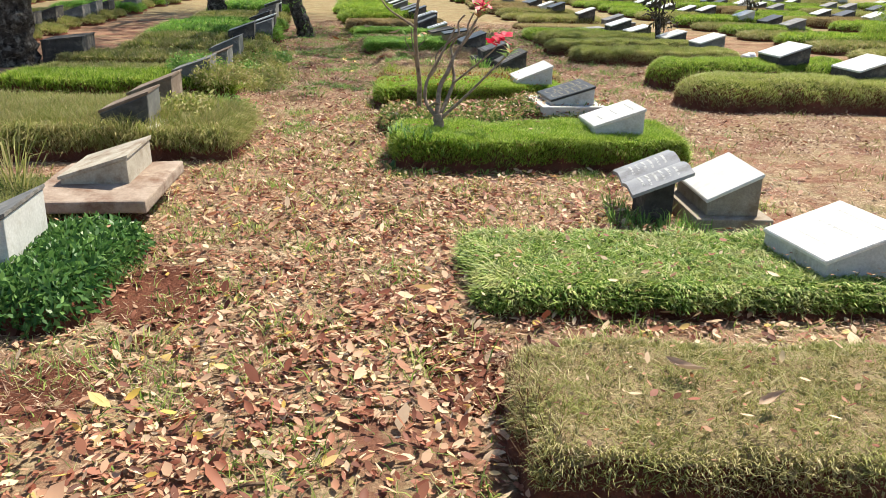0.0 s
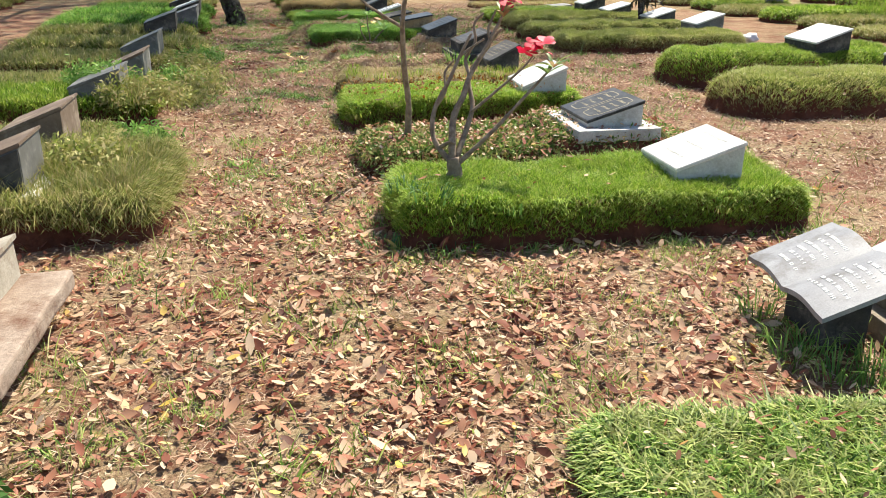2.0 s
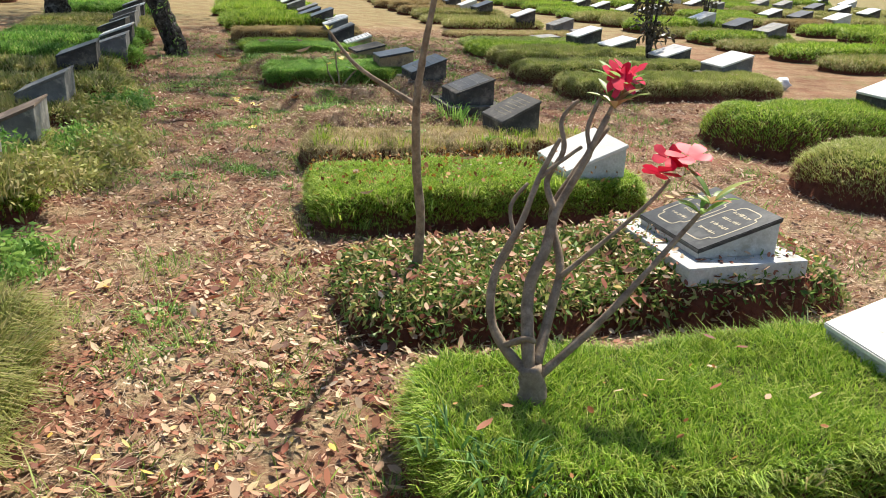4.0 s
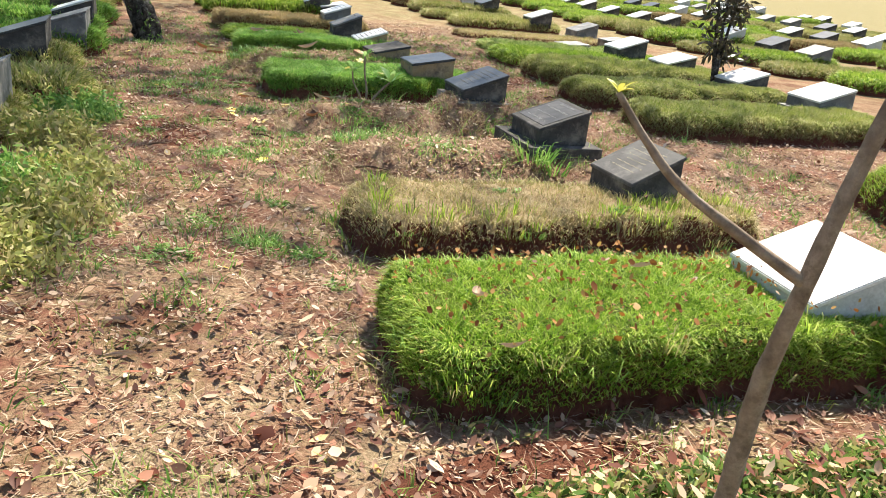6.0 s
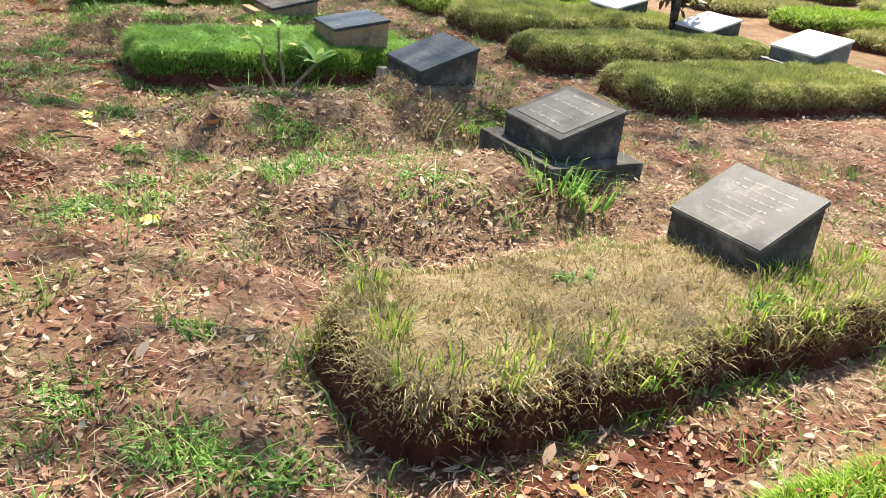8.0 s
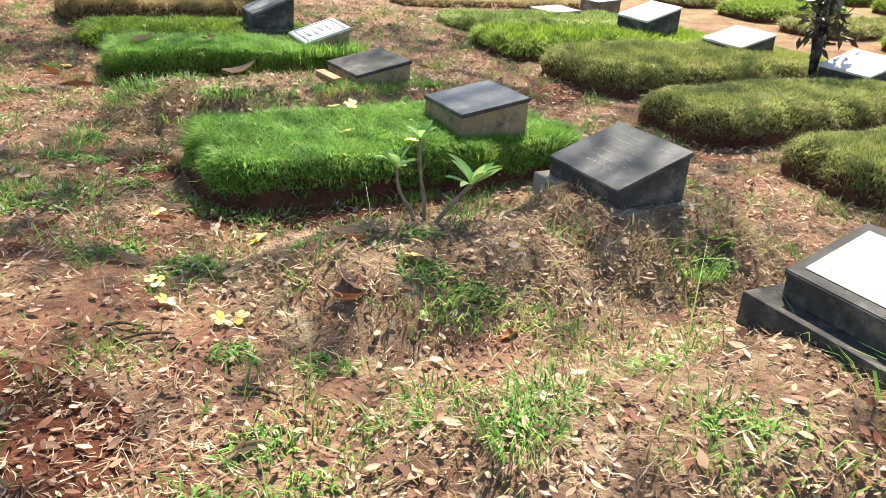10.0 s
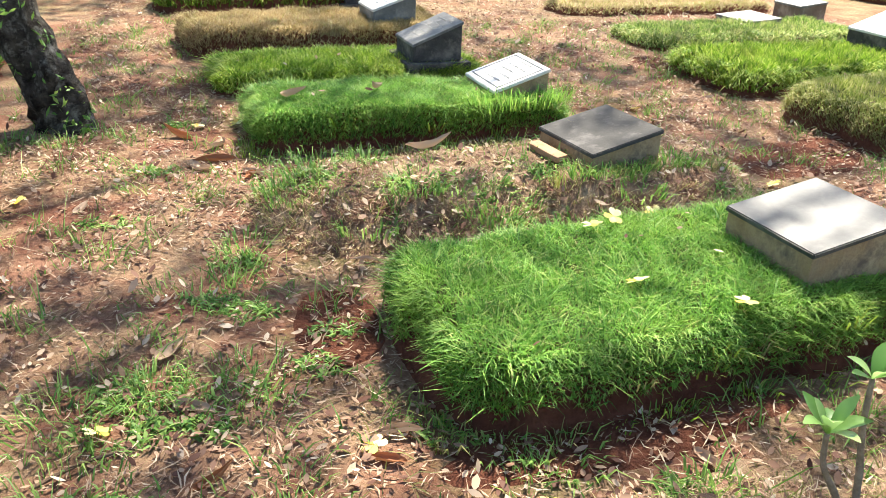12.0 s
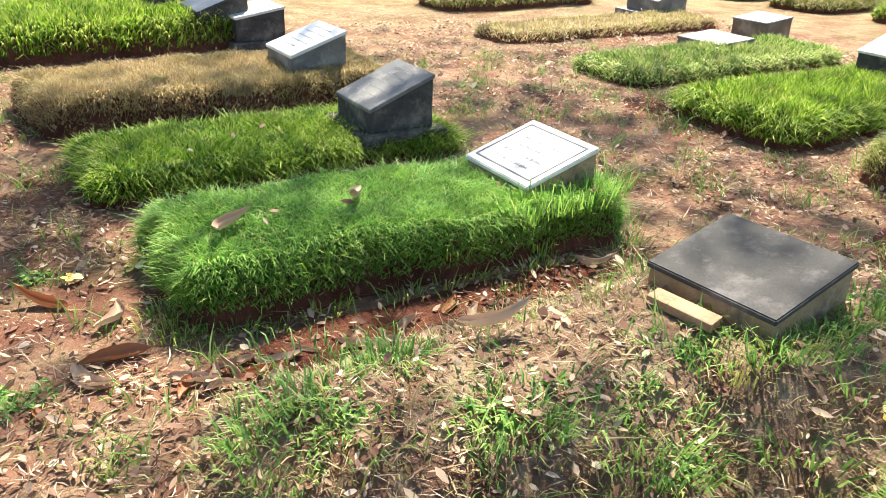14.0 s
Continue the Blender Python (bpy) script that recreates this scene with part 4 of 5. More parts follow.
def far_mound(x, y, ang, kind, sx, sy, sz):
    m = pose(x, y, 0.01, 0, 0, ang) @ Matrix.Diagonal((sx, sy, sz, 1))
    if kind not in FAR_KINDS:
        h, count, ln, wd = FAR_BASE[kind]
        root = thing("grave_mound", m, MOUND_LABELS[kind], "grave mound", "grave mounds")
        body, grass = mound_mesh(kind, 2.2, 0.95, h, 0.3, 0.28, 40 + len(FAR_KINDS) * 1.7, count, ln, wd, 0.9)
        link("earth_body", body, root)
        tagged(link("grass", grass, root), kind="stuff")
        FAR_KINDS[kind] = root
        return root
    root = copy_thing(FAR_KINDS[kind], pose(0, 0, 0))
    root.matrix_world = m
    return root


FAR_STONES = []


def far_stone(x, y, z, ang, style):
    body, top, label = ((DARKSIDE, MARBLE, "white plaque on a dark block"), (GREYSTONE, GREYSTONE, "weathered grey wedge headstone"),
                        (DARKSIDE, GRANITE, "black plaque on a dark block"), (WHITEPAINT, MARBLE, "white plaque on a whitewashed block"))[style]
    while len(FAR_STONES) <= style:
        FAR_STONES.append(None)
    if FAR_STONES[style] is None:
        FAR_STONES[style] = H((x, y), z, ang, 0.42, 0.52, 0.12, 0.27, body, top, None, label=label)
    else:
        copy_thing(FAR_STONES[style], pose(x, y, z, 0, 0, ang))


pick = random.Random(11)
# line of stones: x at y = 20, drift in x per metre, first and last y, mound kinds, share of stones
ROWS_FAR = ((-0.8, -0.15, 21.4, 40, "lush dry lush lush", 0.8), (3.9, -0.15, 23.2, 42, "lush dry dry brown", 0.9), (8.3, -0.15, 11.2, 44, "lush dry dry lush", 0.85),
            (12.3, -0.15, 15.0, 46, "lush dry lush brown", 0.85), (16.4, -0.15, 19.0, 48, "dry lush dry", 0.85), (20.5, -0.15, 24.0, 50, "dry lush dry", 0.85),
            (-4.3, -0.17, 13.1, 42, "deep dry deep", 0.85), (-8.5, -0.15, 13.5, 44, "deep dry", 0.7), (-12.6, -0.15, 18.0, 46, "dry deep", 0.7), (-16.8, -0.15, 24, 48, "dry deep", 0.7))
for x20, drift, y0, y1, kinds, share in ROWS_FAR:
    y = y0
    while y < y1:
        x = x20 + drift * (y - 20)
        kind = pick.choice(kinds.split())
        if not (-4.2 < x - 1 < -2.4 and 16.2 < y < 18):
            s = pick.uniform(0.75, 1.15)
            far_mound(x - 0.85 + pick.uniform(-0.1, 0.1), y, 8 + pick.uniform(-2, 2), kind, pick.uniform(0.95, 1.12), pick.uniform(0.82, 1.0), s)
            if pick.random() < share:
                far_stone(x - 0.32 + pick.uniform(-0.12, 0.12), y - 0.28, 0.2 * s, 8 + pick.uniform(-3, 3), pick.choice((0, 0, 1, 2, 3) if x > 1 else (1, 2, 1, 0)))
        y += 1.32 + pick.uniform(-0.08, 0.15)


# ---- trees and shrubs ----
def tube(bm, pts, radii, sides=10, rough=0.0, seed=0):
    """A tapering limb along pts."""
    rings = []
    for i, p in enumerate(pts):
        p = Vector(p)
        d = (Vector(pts[min(i + 1, len(pts) - 1)]) - Vector(pts[max(i - 1, 0)])).normalized()
        a = d.orthogonal().normalized()
        b = d.cross(a)
        ring = []
        for k in range(sides):
            t = 2 * math.pi * k / sides
            q = radii[i] * (1 + rough * noise.noise(Vector((math.cos(t) * 2 + seed, math.sin(t) * 2, i * 0.7))))
            ring.append(bm.verts.new(p + a * math.cos(t) * q + b * math.sin(t) * q))
        rings.append(ring)
    # keep neighbouring rings from twisting
    for r0, r1 in zip(rings, rings[1:]):
        k0 = min(range(sides), key=lambda k: (r1[k].co - r0[0].co).length)
        r1[:] = r1[k0:] + r1[:k0]
        for k in range(sides):
            bm.faces.new((r0[k], r0[(k + 1) % sides], r1[(k + 1) % sides], r1[k]))
    bm.faces.new(rings[0][::-1])
    bm.faces.new(rings[-1])
    bmesh.ops.recalc_face_normals(bm, faces=bm.faces)


def smooth_path(pts, n=5):
    """A rounder line through pts."""
    pts = [Vector(p) for p in pts]
    out = []
    for i in range(len(pts) - 1):
        a, b, c, d = pts[max(i - 1, 0)], pts[i], pts[i + 1], pts[min(i + 2, len(pts) - 1)]
        for k in range(n):
            t = k / n
            out.append(0.5 * ((2 * b) + (c - a) * t + (2 * a - 5 * b + 4 * c - d) * t * t + (3 * b - a - 3 * c + d) * t ** 3))
    return out + [pts[-1]]


def limb(name, pts, r0, r1, mat, parent, sides=10, rough=0.0, seed=0, n=5, label=""):
    p = smooth_path(pts, n)
    bm = bmesh.new()
    tube(bm, p, [r0 + (r1 - r0) * i / (len(p) - 1) for i in range(len(p))], sides, rough, seed)
    return part(name, bm, mat, parent, label, True)


def tree(base, trunk, r0, crown_at, crown_r, clumps, per, seed, label, leaf=0.24, gaps=(), forks=6):
    """A trunk, limbs that reach into the crown, and a crown of leaf clumps with open gaps (x, y, radius) between them."""
    rng = np.random.default_rng(seed)
    root = thing("tree", pose(base[0], base[1], 0.0), label, "tree", "trees")
    limb("trunk", trunk, r0, r0 * 0.6, BARKDARK, root, 16, 0.5, seed, 6)
    fork = Vector(trunk[-1])
    c = Vector(crown_at) - Vector((base[0], base[1], 0))
    rx, ry, rz = crown_r
    for k in range(forks):
        a = 2 * math.pi * k / forks + seed
        end = c + Vector((math.cos(a) * rx * 0.75, math.sin(a) * ry * 0.75, pick.uniform(-0.5, 0.6)))
        mid = fork.lerp(end, 0.5) + Vector((0, 0, 0.6))
        limb("limb", [fork, mid, end], r0 * 0.3, 0.012, BARKDARK, root, 8, 0.3, seed + k)
    pts = rng.normal(0, 1, (clumps, 3))
    pts = pts / np.linalg.norm(pts, axis=1)[:, None] * rng.uniform(0.1, 1, clumps)[:, None] ** 0.5
    pts = pts * np.array([rx, ry, rz]) + np.array(c)
    for gx, gy, gr in gaps:
        pts = pts[np.hypot(pts[:, 0] + base[0] - gx - (pts[:, 2] - 7) * 0.39, pts[:, 1] + base[1] - gy - (pts[:, 2] - 7) * 0.68) > gr]
    v, t = leaf_cloud(pts, per, 0.36, leaf, rng)
    tagged(link("crown", tri_mesh("crown", v, t, CROWNLEAF), root), "loose crown of dark green leaves", kind="stuff")


# the leaning tree's unseen crown is spread wide to shade the path; its gaps place the sun flecks
CROWN_GAPS = [(0.2, 21.2, 0.7), (3.4, 15.9, 1.0), (3.3, 14.8, 1.0), (1.9, 20.3, 0.6), (2.1, 16.7, 0.9), (1.2, 16.2, 0.5), (3.0, 19.1, 0.62), (2.1, 19.2, 0.55), (2.9, 17.6, 0.5), (1.4, 18.5, 0.5), (2.4, 16.1, 0.8), (3.9, 22.3, 0.4), (1.7, 21.6, 0.5), (0.2, 24.7, 1.3), (1.1, 17.3, 0.45), (0.3, 20.5, 0.4), (-0.2, 17.6, 0.35), (2.3, 23.6, 0.45)]
tree((-3.12, 17.1), [(0.08, 0, -0.1), (0.02, 0, 0.2), (-0.14, 0.02, 0.7), (-0.34, 0.08, 1.4), (-0.3, 0.2, 2.4), (0.3, 0.4, 4.2)], 0.165, (1.8, 20.1, 7.0), (4.4, 6.6, 1.0), 640, 16, 3, "leaning old tree with dark mossy bark beside the path", 0.24, CROWN_GAPS, 9)
# this tree's unseen crown is offset to shade the left rows
tree((-6.05, 11.6), [(0, 0, -0.1), (0, 0, 0.3), (0.05, 0, 1.0), (0, 0.05, 2.0), (-0.1, 0.3, 3.8)], 0.30, (-4.6, 16.3, 7.0), (4.0, 4.4, 1.7), 210, 30, 5, "thick tree with nearly black bark among the graves")
# added tree, put here to shade the far left rows
tree((-9.5, 27.0), [(0, 0, -0.1), (0, 0, 0.3), (0.05, 0, 1.0), (0, 0.05, 2.0), (0.1, 0.3, 3.8)], 0.26, (-8.0, 27.0, 7.0), (6.0, 6.0, 2.4), 300, 28, 15, "dark-barked tree whose unseen crown shades far graves")
tree((-6.4, 22.5), [(0, 0, -0.1), (0, 0, 0.3), (0.05, 0, 1.0), (0, 0.05, 2.0), (0.1, 0.3, 3.8)], 0.24, (-4.0, 25.0, 6.8), (5.2, 5.2, 2.1), 260, 28, 9, "dark-barked tree whose unseen crown shades far graves")


def trunk_vine():
    """Small leaves that climb the foot of the leaning tree."""
    rng = np.random.default_rng(44)
    root = bpy.data.objects["tree"]
    h = rng.uniform(0.0, 1.0, 34) ** 1.5
    a = rng.normal(-0.9, 0.5, 34)
    mid = np.interp(h, (0, 0.2, 0.7, 1.4), (0.06, 0.02, -0.14, -0.34))
    c = np.stack([mid + np.cos(a) * 0.17, np.sin(a) * 0.17, h], 1)
    v, t = leaf_cloud(c, 4, 0.02, 0.06, rng)
    tagged(link("vine", tri_mesh("vine", v, t, WEED), root), "small green leaves climbing the bark", kind="stuff")


trunk_vine()


def flower(parent, at, size, mat, seed, count=5):
    """One blossom of open petals, on a part or a thing of its own."""
    rng = random.Random(seed)
    vs, ts = [], []
    for k in range(count):
        a = 2 * math.pi * k / count + rng.uniform(-0.2, 0.2)
        d = Vector((math.cos(a), math.sin(a), 0.0))
        s = Vector((-math.sin(a), math.cos(a), 0.0))
        up = rng.uniform(0.05, 0.5)
        b = len(vs)
        for f, w, z in ((0.05, 0.07, 0.0), (0.42, 0.30, 0.16 * up), (0.78, 0.34, 0.36 * up), (1.0, 0.12, 0.26 * up)):
            for q in (-1, 1):
                vs.append(tuple(Vector(at) + (d * f + s * w * q + Vector((0, 0, z + 0.02 * q))) * size))
        for j in range(3):
            i = b + 2 * j
            ts += [(i, i + 1, i + 3), (i, i + 3, i + 2)]
    return tri_mesh("blossom", vs, ts, mat)


def long_leaf(at, heading, length, width, rise, curl):
    """A strap leaf with a folded midrib."""
    d = Vector((math.cos(heading), math.sin(heading), 0))
    s = Vector((-d.y, d.x, 0))
    vs, ts = [], []
    n = 7
    for i in range(n + 1):
        f = i / n
        w = width * math.sin(math.pi * min(0.06 + 0.92 * f ** 1.25, 1)) * 0.5
        c = Vector(at) + d * length * f * math.cos(rise * (1 - f * curl)) + Vector((0, 0, length * (math.sin(rise) * f - curl * f * f * 0.45)))
        vs += [tuple(c - s * w + Vector((0, 0, w * 0.35))), tuple(c), tuple(c + s * w + Vector((0, 0, w * 0.35)))]
    for i in range(n):
        for k in (0, 1):
            a = 3 * i + k
            ts += [(a, a + 1, a + 4), (a, a + 4, a + 3)]
    return vs, ts


def rosette(name, parent, at, count, length, width, mat, seed, rise=(0.45, 1.15), curl=(0.3, 0.8)):
    rng = random.Random(seed)
    ch = []
    for k in range(count):
        v, t = long_leaf(at, k * 2.4 + rng.uniform(-0.3, 0.3), length * rng.uniform(0.7, 1.1), width * rng.uniform(0.8, 1.1), rng.uniform(*rise), rng.uniform(*curl))
        ch.append((np.array(v), np.array(t)))
    v, t = joined(ch)
    ob = link(name, tri_mesh(name, v, t, mat), parent)
    ob.data.polygons.foreach_set("use_smooth", [True] * len(ob.data.polygons))
    return ob


def red_shrub():
    """A desert rose with bare grey limbs and two heads of red blossom, on the turf mound."""
    root = thing("flowering_shrub", pose(-0.06, 6.50, 0.25, 0, 0, -8.5), "bare-limbed grey shrub with red blossoms on a turf mound", "shrub")
    bough = lambda name, pts, r0, r1, *rest: limb(name, pts, r0 * 1.12, r1 * 1.12, *rest)
    back = lambda p: (p[0], p[1] + 0.48 * max(p[2] - 0.1, 0), p[2])
    bough("trunk", [(0, 0, -0.05), (0.0, 0, 0.05), (-0.01, 0, 0.12)], 0.042, 0.030, BARKGREY, root, 12, 0.3)
    bough("branch", [back(p) for p in [(-0.01, 0, 0.09), (-0.09, 0.02, 0.16), (-0.13, 0.03, 0.24), (-0.12, 0.02, 0.36), (-0.05, 0, 0.50), (0.0, 0.02, 0.62), (0.06, 0, 0.74)]], 0.0153, 0.0060, BARKGREY, root, 8, 0.2)
    bough("branch", [back(p) for p in [(-0.01, 0, 0.10), (-0.02, 0.03, 0.30), (0.03, 0.04, 0.42), (0.06, 0.06, 0.52), (0.14, 0.06, 0.66), (0.21, 0.05, 0.80)]], 0.0187, 0.0076, BARKGREY, root, 8, 0.2)
    bough("branch", [back(p) for p in [(0.01, 0.01, 0.12), (0.05, 0.06, 0.24), (0.08, 0.08, 0.36), (0.05, 0.10, 0.50), (0.10, 0.10, 0.60), (0.22, 0.10, 0.76)]], 0.0153, 0.0068, BARKGREY, root, 8, 0.2)
    bough("branch", [back(p) for p in [(0.01, 0, 0.08), (0.20, -0.02, 0.26), (0.36, -0.03, 0.43), (0.50, -0.03, 0.58)]], 0.0128, 0.0051, BARKGREY, root, 8, 0.2)
    bough("branch", [back(p) for p in [(0.07, 0.07, 0.33), (0.20, 0.05, 0.44), (0.34, 0.04, 0.56), (0.40, 0.03, 0.63)]], 0.0085, 0.0042, BARKGREY, root, 8, 0.2)
    for pts, r0, r1 in (
            ([(-0.12, 0.02, 0.36), (-0.07, 0.05, 0.44), (-0.08, 0.06, 0.53), (-0.03, 0.05, 0.60)], 0.008, 0.0045),
            ([(0.06, 0.06, 0.52), (0.03, 0.08, 0.60), (0.08, 0.08, 0.69), (0.07, 0.07, 0.78), (0.12, 0.06, 0.84)], 0.010, 0.005),
            ([(0.10, 0.10, 0.60), (0.16, 0.08, 0.68), (0.15, 0.06, 0.76), (0.19, 0.05, 0.86)], 0.009, 0.005),
            ([(-0.09, 0.02, 0.16), (-0.03, -0.03, 0.20), (0.0, -0.02, 0.19)], 0.010, 0.007),
            ([(0.0, 0.02, 0.62), (0.05, 0.02, 0.66), (0.13, 0.04, 0.71)], 0.007, 0.005)):
        bough("branch", [back(p) for p in pts], r0, r1, BARKGREY, root, 8, 0.25)
    heads = random.Random(5)
    for k in range(8):
        cx, cz, w = ((0.255, 0.895, 0.028), (0.405, 0.675, 0.06))[k % 2]
        ob = link("blossom", flower(root, (0, 0, 0), heads.uniform(0.055, 0.075), PETALRED, k), root)
        ob.matrix_local = pose(*back((cx + heads.uniform(-w, w), 0.03 + heads.uniform(-0.04, 0.04), cz + heads.uniform(-0.025, 0.03))), heads.uniform(-60, 40), heads.uniform(-40, 40), 50 * k)
    bough("branch", [back(p) for p in [(0.21, 0.05, 0.80), (0.235, 0.05, 0.85), (0.25, 0.05, 0.89)]], 0.0068, 0.0042, BARKGREY, root, 8, 0.2)
    rosette("leaves", root, back((0.23, 0.05, 0.82)), 12, 0.12, 0.028, CREEPER, 3)
    rosette("leaves", root, back((0.25, 0.05, 0.88)), 8, 0.11, 0.026, GREENLEAF, 4)
    rosette("leaves", root, back((0.51, -0.03, 0.58)), 10, 0.13, 0.026, CREEPER, 5)
    rosette("leaves", root, back((0.48, -0.03, 0.55)), 5, 0.10, 0.03, GREENLEAF, 6)


def thin_stem():
    root = thing("sapling", pose(-0.29, 7.88, 0.16, 0, 0, -8), "thin forked leafless sapling with yellow-green tips", "sapling")
    limb("stem", [(0, 0, -0.05), (0.015, -0.05, 0.25), (-0.005, -0.11, 0.52), (-0.005, -0.18, 0.77), (0.02, -0.2, 0.98), (0.08, -0.22, 1.3)], 0.024, 0.011, BARKGREY, root, 9, 0.25)
    limb("branch", [(-0.005, -0.18, 0.77), (-0.11, -0.175, 0.83), (-0.24, -0.165, 0.91), (-0.31, -0.15, 0.98), (-0.365, -0.14, 1.05)], 0.012, 0.005, BARKGREY, root, 8, 0.2)
    rosette("leaves", root, (-0.365, -0.14, 1.05), 6, 0.03, 0.012, YOUNGLEAF, 8)
    rosette("leaves", root, (0.08, -0.22, 1.3), 6, 0.10, 0.028, GREENLEAF, 9)


def seedling():
    root = thing("frangipani_seedling", pose(-0.69, 13.30, 0.10), "young frangipani with fresh green leaf rosettes", "seedling")
    limb("stem", [(0, 0, -0.03), (0.01, 0.03, 0.14), (-0.015, 0.04, 0.29), (-0.02, 0.05, 0.42)], 0.010, 0.006, BARKGREY, root, 8, 0.2)
    limb("stem", [(0, 0, -0.03), (0.06, -0.01, 0.09), (0.14, -0.02, 0.19), (0.19, -0.02, 0.24)], 0.012, 0.008, BARKGREY, root, 8, 0.2)
    limb("stem", [(0, 0.01, 0), (-0.05, 0.02, 0.12), (-0.10, 0.03, 0.21), (-0.115, 0.03, 0.30)], 0.010, 0.006, BARKGREY, root, 8, 0.2)
    for at, count, length, width, seed in (((-0.02, 0.05, 0.42), 6, 0.085, 0.034, 11), ((0.19, -0.02, 0.24), 11, 0.15, 0.046, 12), ((-0.115, 0.03, 0.30), 8, 0.115, 0.042, 13)):
        rosette("leaves", root, at, count, length, width, GREENLEAF, seed, (0.35, 1.45), (0.0, 0.75))


def dark_shrub(x, y, z, h, seed):
    rng = np.random.default_rng(seed)
    root = thing("shrub", pose(x, y, z), "slender shrub with dark purplish leaves", "shrub")
    for k in range(3):
        limb("stem", [(0, 0, -0.05), (0.05 * (k - 1), 0.03, h * 0.4), (0.14 * (k - 1), 0.05 * k, h)], 0.03, 0.012, BARKDARK, root, 7, 0.2, k)
    c = np.stack([rng.normal(0, 0.11, 24), rng.normal(0, 0.11, 24), rng.uniform(h * 0.3, h * 1.15, 24)], 1)
    v, t = leaf_cloud(c, 16, 0.06, 0.13, rng)
    tagged(link("foliage", tri_mesh("foliage", v, t, DARKLEAF), root), kind="stuff")


red_shrub()
thin_stem()
seedling()
dark_shrub(3.70, 16.1, 0.2, 1.0, 21)
dark_shrub(7.9, 24.0, 0.05, 1.3, 22)


# ---- weeds and tufts ----
def tuft(x, y, n, length, width, spread, mat, seed, label, radius=0.08):
    rng = np.random.default_rng(seed)
    a, d = rng.uniform(0, 2 * math.pi, n), np.sqrt(rng.uniform(0, 1, n)) * radius
    p = np.stack([np.cos(a) * d, np.sin(a) * d, np.full(n, -0.01)], 1)
    ln = length * rng.uniform(0.5, 1.15, n)
    lean = np.stack([np.cos(a), np.sin(a)], 1) * (ln * rng.uniform(0.2, 1.0, n) * spread)[:, None] + rng.normal(0, 0.2, (n, 2)) * ln[:, None]
    v, t = blade_arrays(p, ln, width * rng.uniform(0.6, 1.2, n), lean, rng, 0.35 * spread)
    z, _ = surface_z(np.array([x]), np.array([y]))
    ob = new("weed_tuft", tri_mesh("weed_tuft", v, t, mat))
    ob.location = (x, y, z[0])
    return tagged(ob, label, "weeds", "weed tufts", "stuff")


tuft(0.34, 11.72, 60, 0.20, 0.012, 1.0, WEED, 1, "fresh green clump of broad grass at a plinth", 0.12)
tuft(0.45, 11.64, 45, 0.18, 0.012, 1.0, WEED, 2, "fresh green clump of broad grass at a plinth", 0.10)
for k, (x, y) in enumerate(((-2.75, 5.2), (-2.6, 5.0), (-3.0, 5.1))):
    tuft(x, y, 26, 0.6, 0.009, 1.1, DRYGREEN, 10 + k, "long arching grass beside a slab")
for k, (x, y) in enumerate(((1.28, 4.62), (1.45, 4.58), (1.2, 4.9), (1.50, 4.66), (1.1, 5.2), (1.35, 5.4), (1.18, 4.68), (1.34, 4.72), (1.08, 4.85), (1.44, 4.70))):
    tuft(x, y, 40, 0.17, 0.007, 0.8, WEED, 20 + k, "green grass clump round a headstone", 0.07)
def weed_bush(x, y, radius, height, seed, label, mat):
    """Low leafy weeds: soft clumps of small leaves and blades."""
    rng = np.random.default_rng(seed)
    n = 46
    a, d = rng.uniform(0, 2 * math.pi, n), np.sqrt(rng.uniform(0, 1, n)) * radius
    c = np.stack([np.cos(a) * d, np.sin(a) * d, height * rng.uniform(0.1, 1, n) * (1 - (d / radius) ** 2 * 0.7)], 1)
    chunks = [leaf_cloud(c, 34, 0.045, 0.055, rng)]
    m = 500
    a, d = rng.uniform(0, 2 * math.pi, m), np.sqrt(rng.uniform(0, 1, m)) * radius
    ln = height * rng.uniform(0.5, 1.25, m) * (1 - (d / radius) ** 2 * 0.6)
    chunks.append(blade_arrays(np.stack([np.cos(a) * d, np.sin(a) * d, np.full(m, -0.01)], 1), ln, rng.uniform(0.004, 0.008, m), rng.normal(0, 0.5, (m, 2)) * ln[:, None], rng))
    v, t = joined(chunks)
    ob = new("weed_bush", tri_mesh("weed_bush", v, t, mat))
    ob.location = (x, y, float(surface_z(np.array([x]), np.array([y]))[0][0]))
    return tagged(ob, label, "weeds", "weed tufts", "stuff")


for k, (x, y) in enumerate(((-2.3, 8.3), (-2.5, 9.1), (-2.4, 9.9), (-2.6, 10.7), (-2.45, 11.2), (-2.75, 11.9), (-2.75, 12.7), (-2.2, 7.5), (-2.1, 6.9), (-2.9, 9.6), (-3.0, 13.5), (-2.35, 10.4))):
    weed_bush(x, y, 0.31, 0.20 if k % 2 else 0.13, 30 + k, "thick leafy green weeds along the path", WEED if k % 3 == 0 else DRYGREEN)
for k, (x, y) in enumerate(((-1.75, 15.75), (-1.3, 15.45), (-0.95, 15.3), (-0.6, 15.2), (-1.55, 15.25), (-0.3, 15.3), (-0.9, 13.55), (-0.3, 13.75), (0.2, 13.9), (-1.2, 13.8), (-1.35, 13.9), (0.3, 13.5), (0.25, 14.2), (-0.05, 16.2), (-0.3, 16.35), (0.0, 15.6), (-3.0, 16.75), (-3.3, 16.8), (-2.85, 17.0), (-0.55, 17.9), (-0.4, 17.75))):
    tuft(x, y, 60, 0.085, 0.009, 1.2, WEED, 60 + k, "small bright green weeds on trodden earth", 0.13)
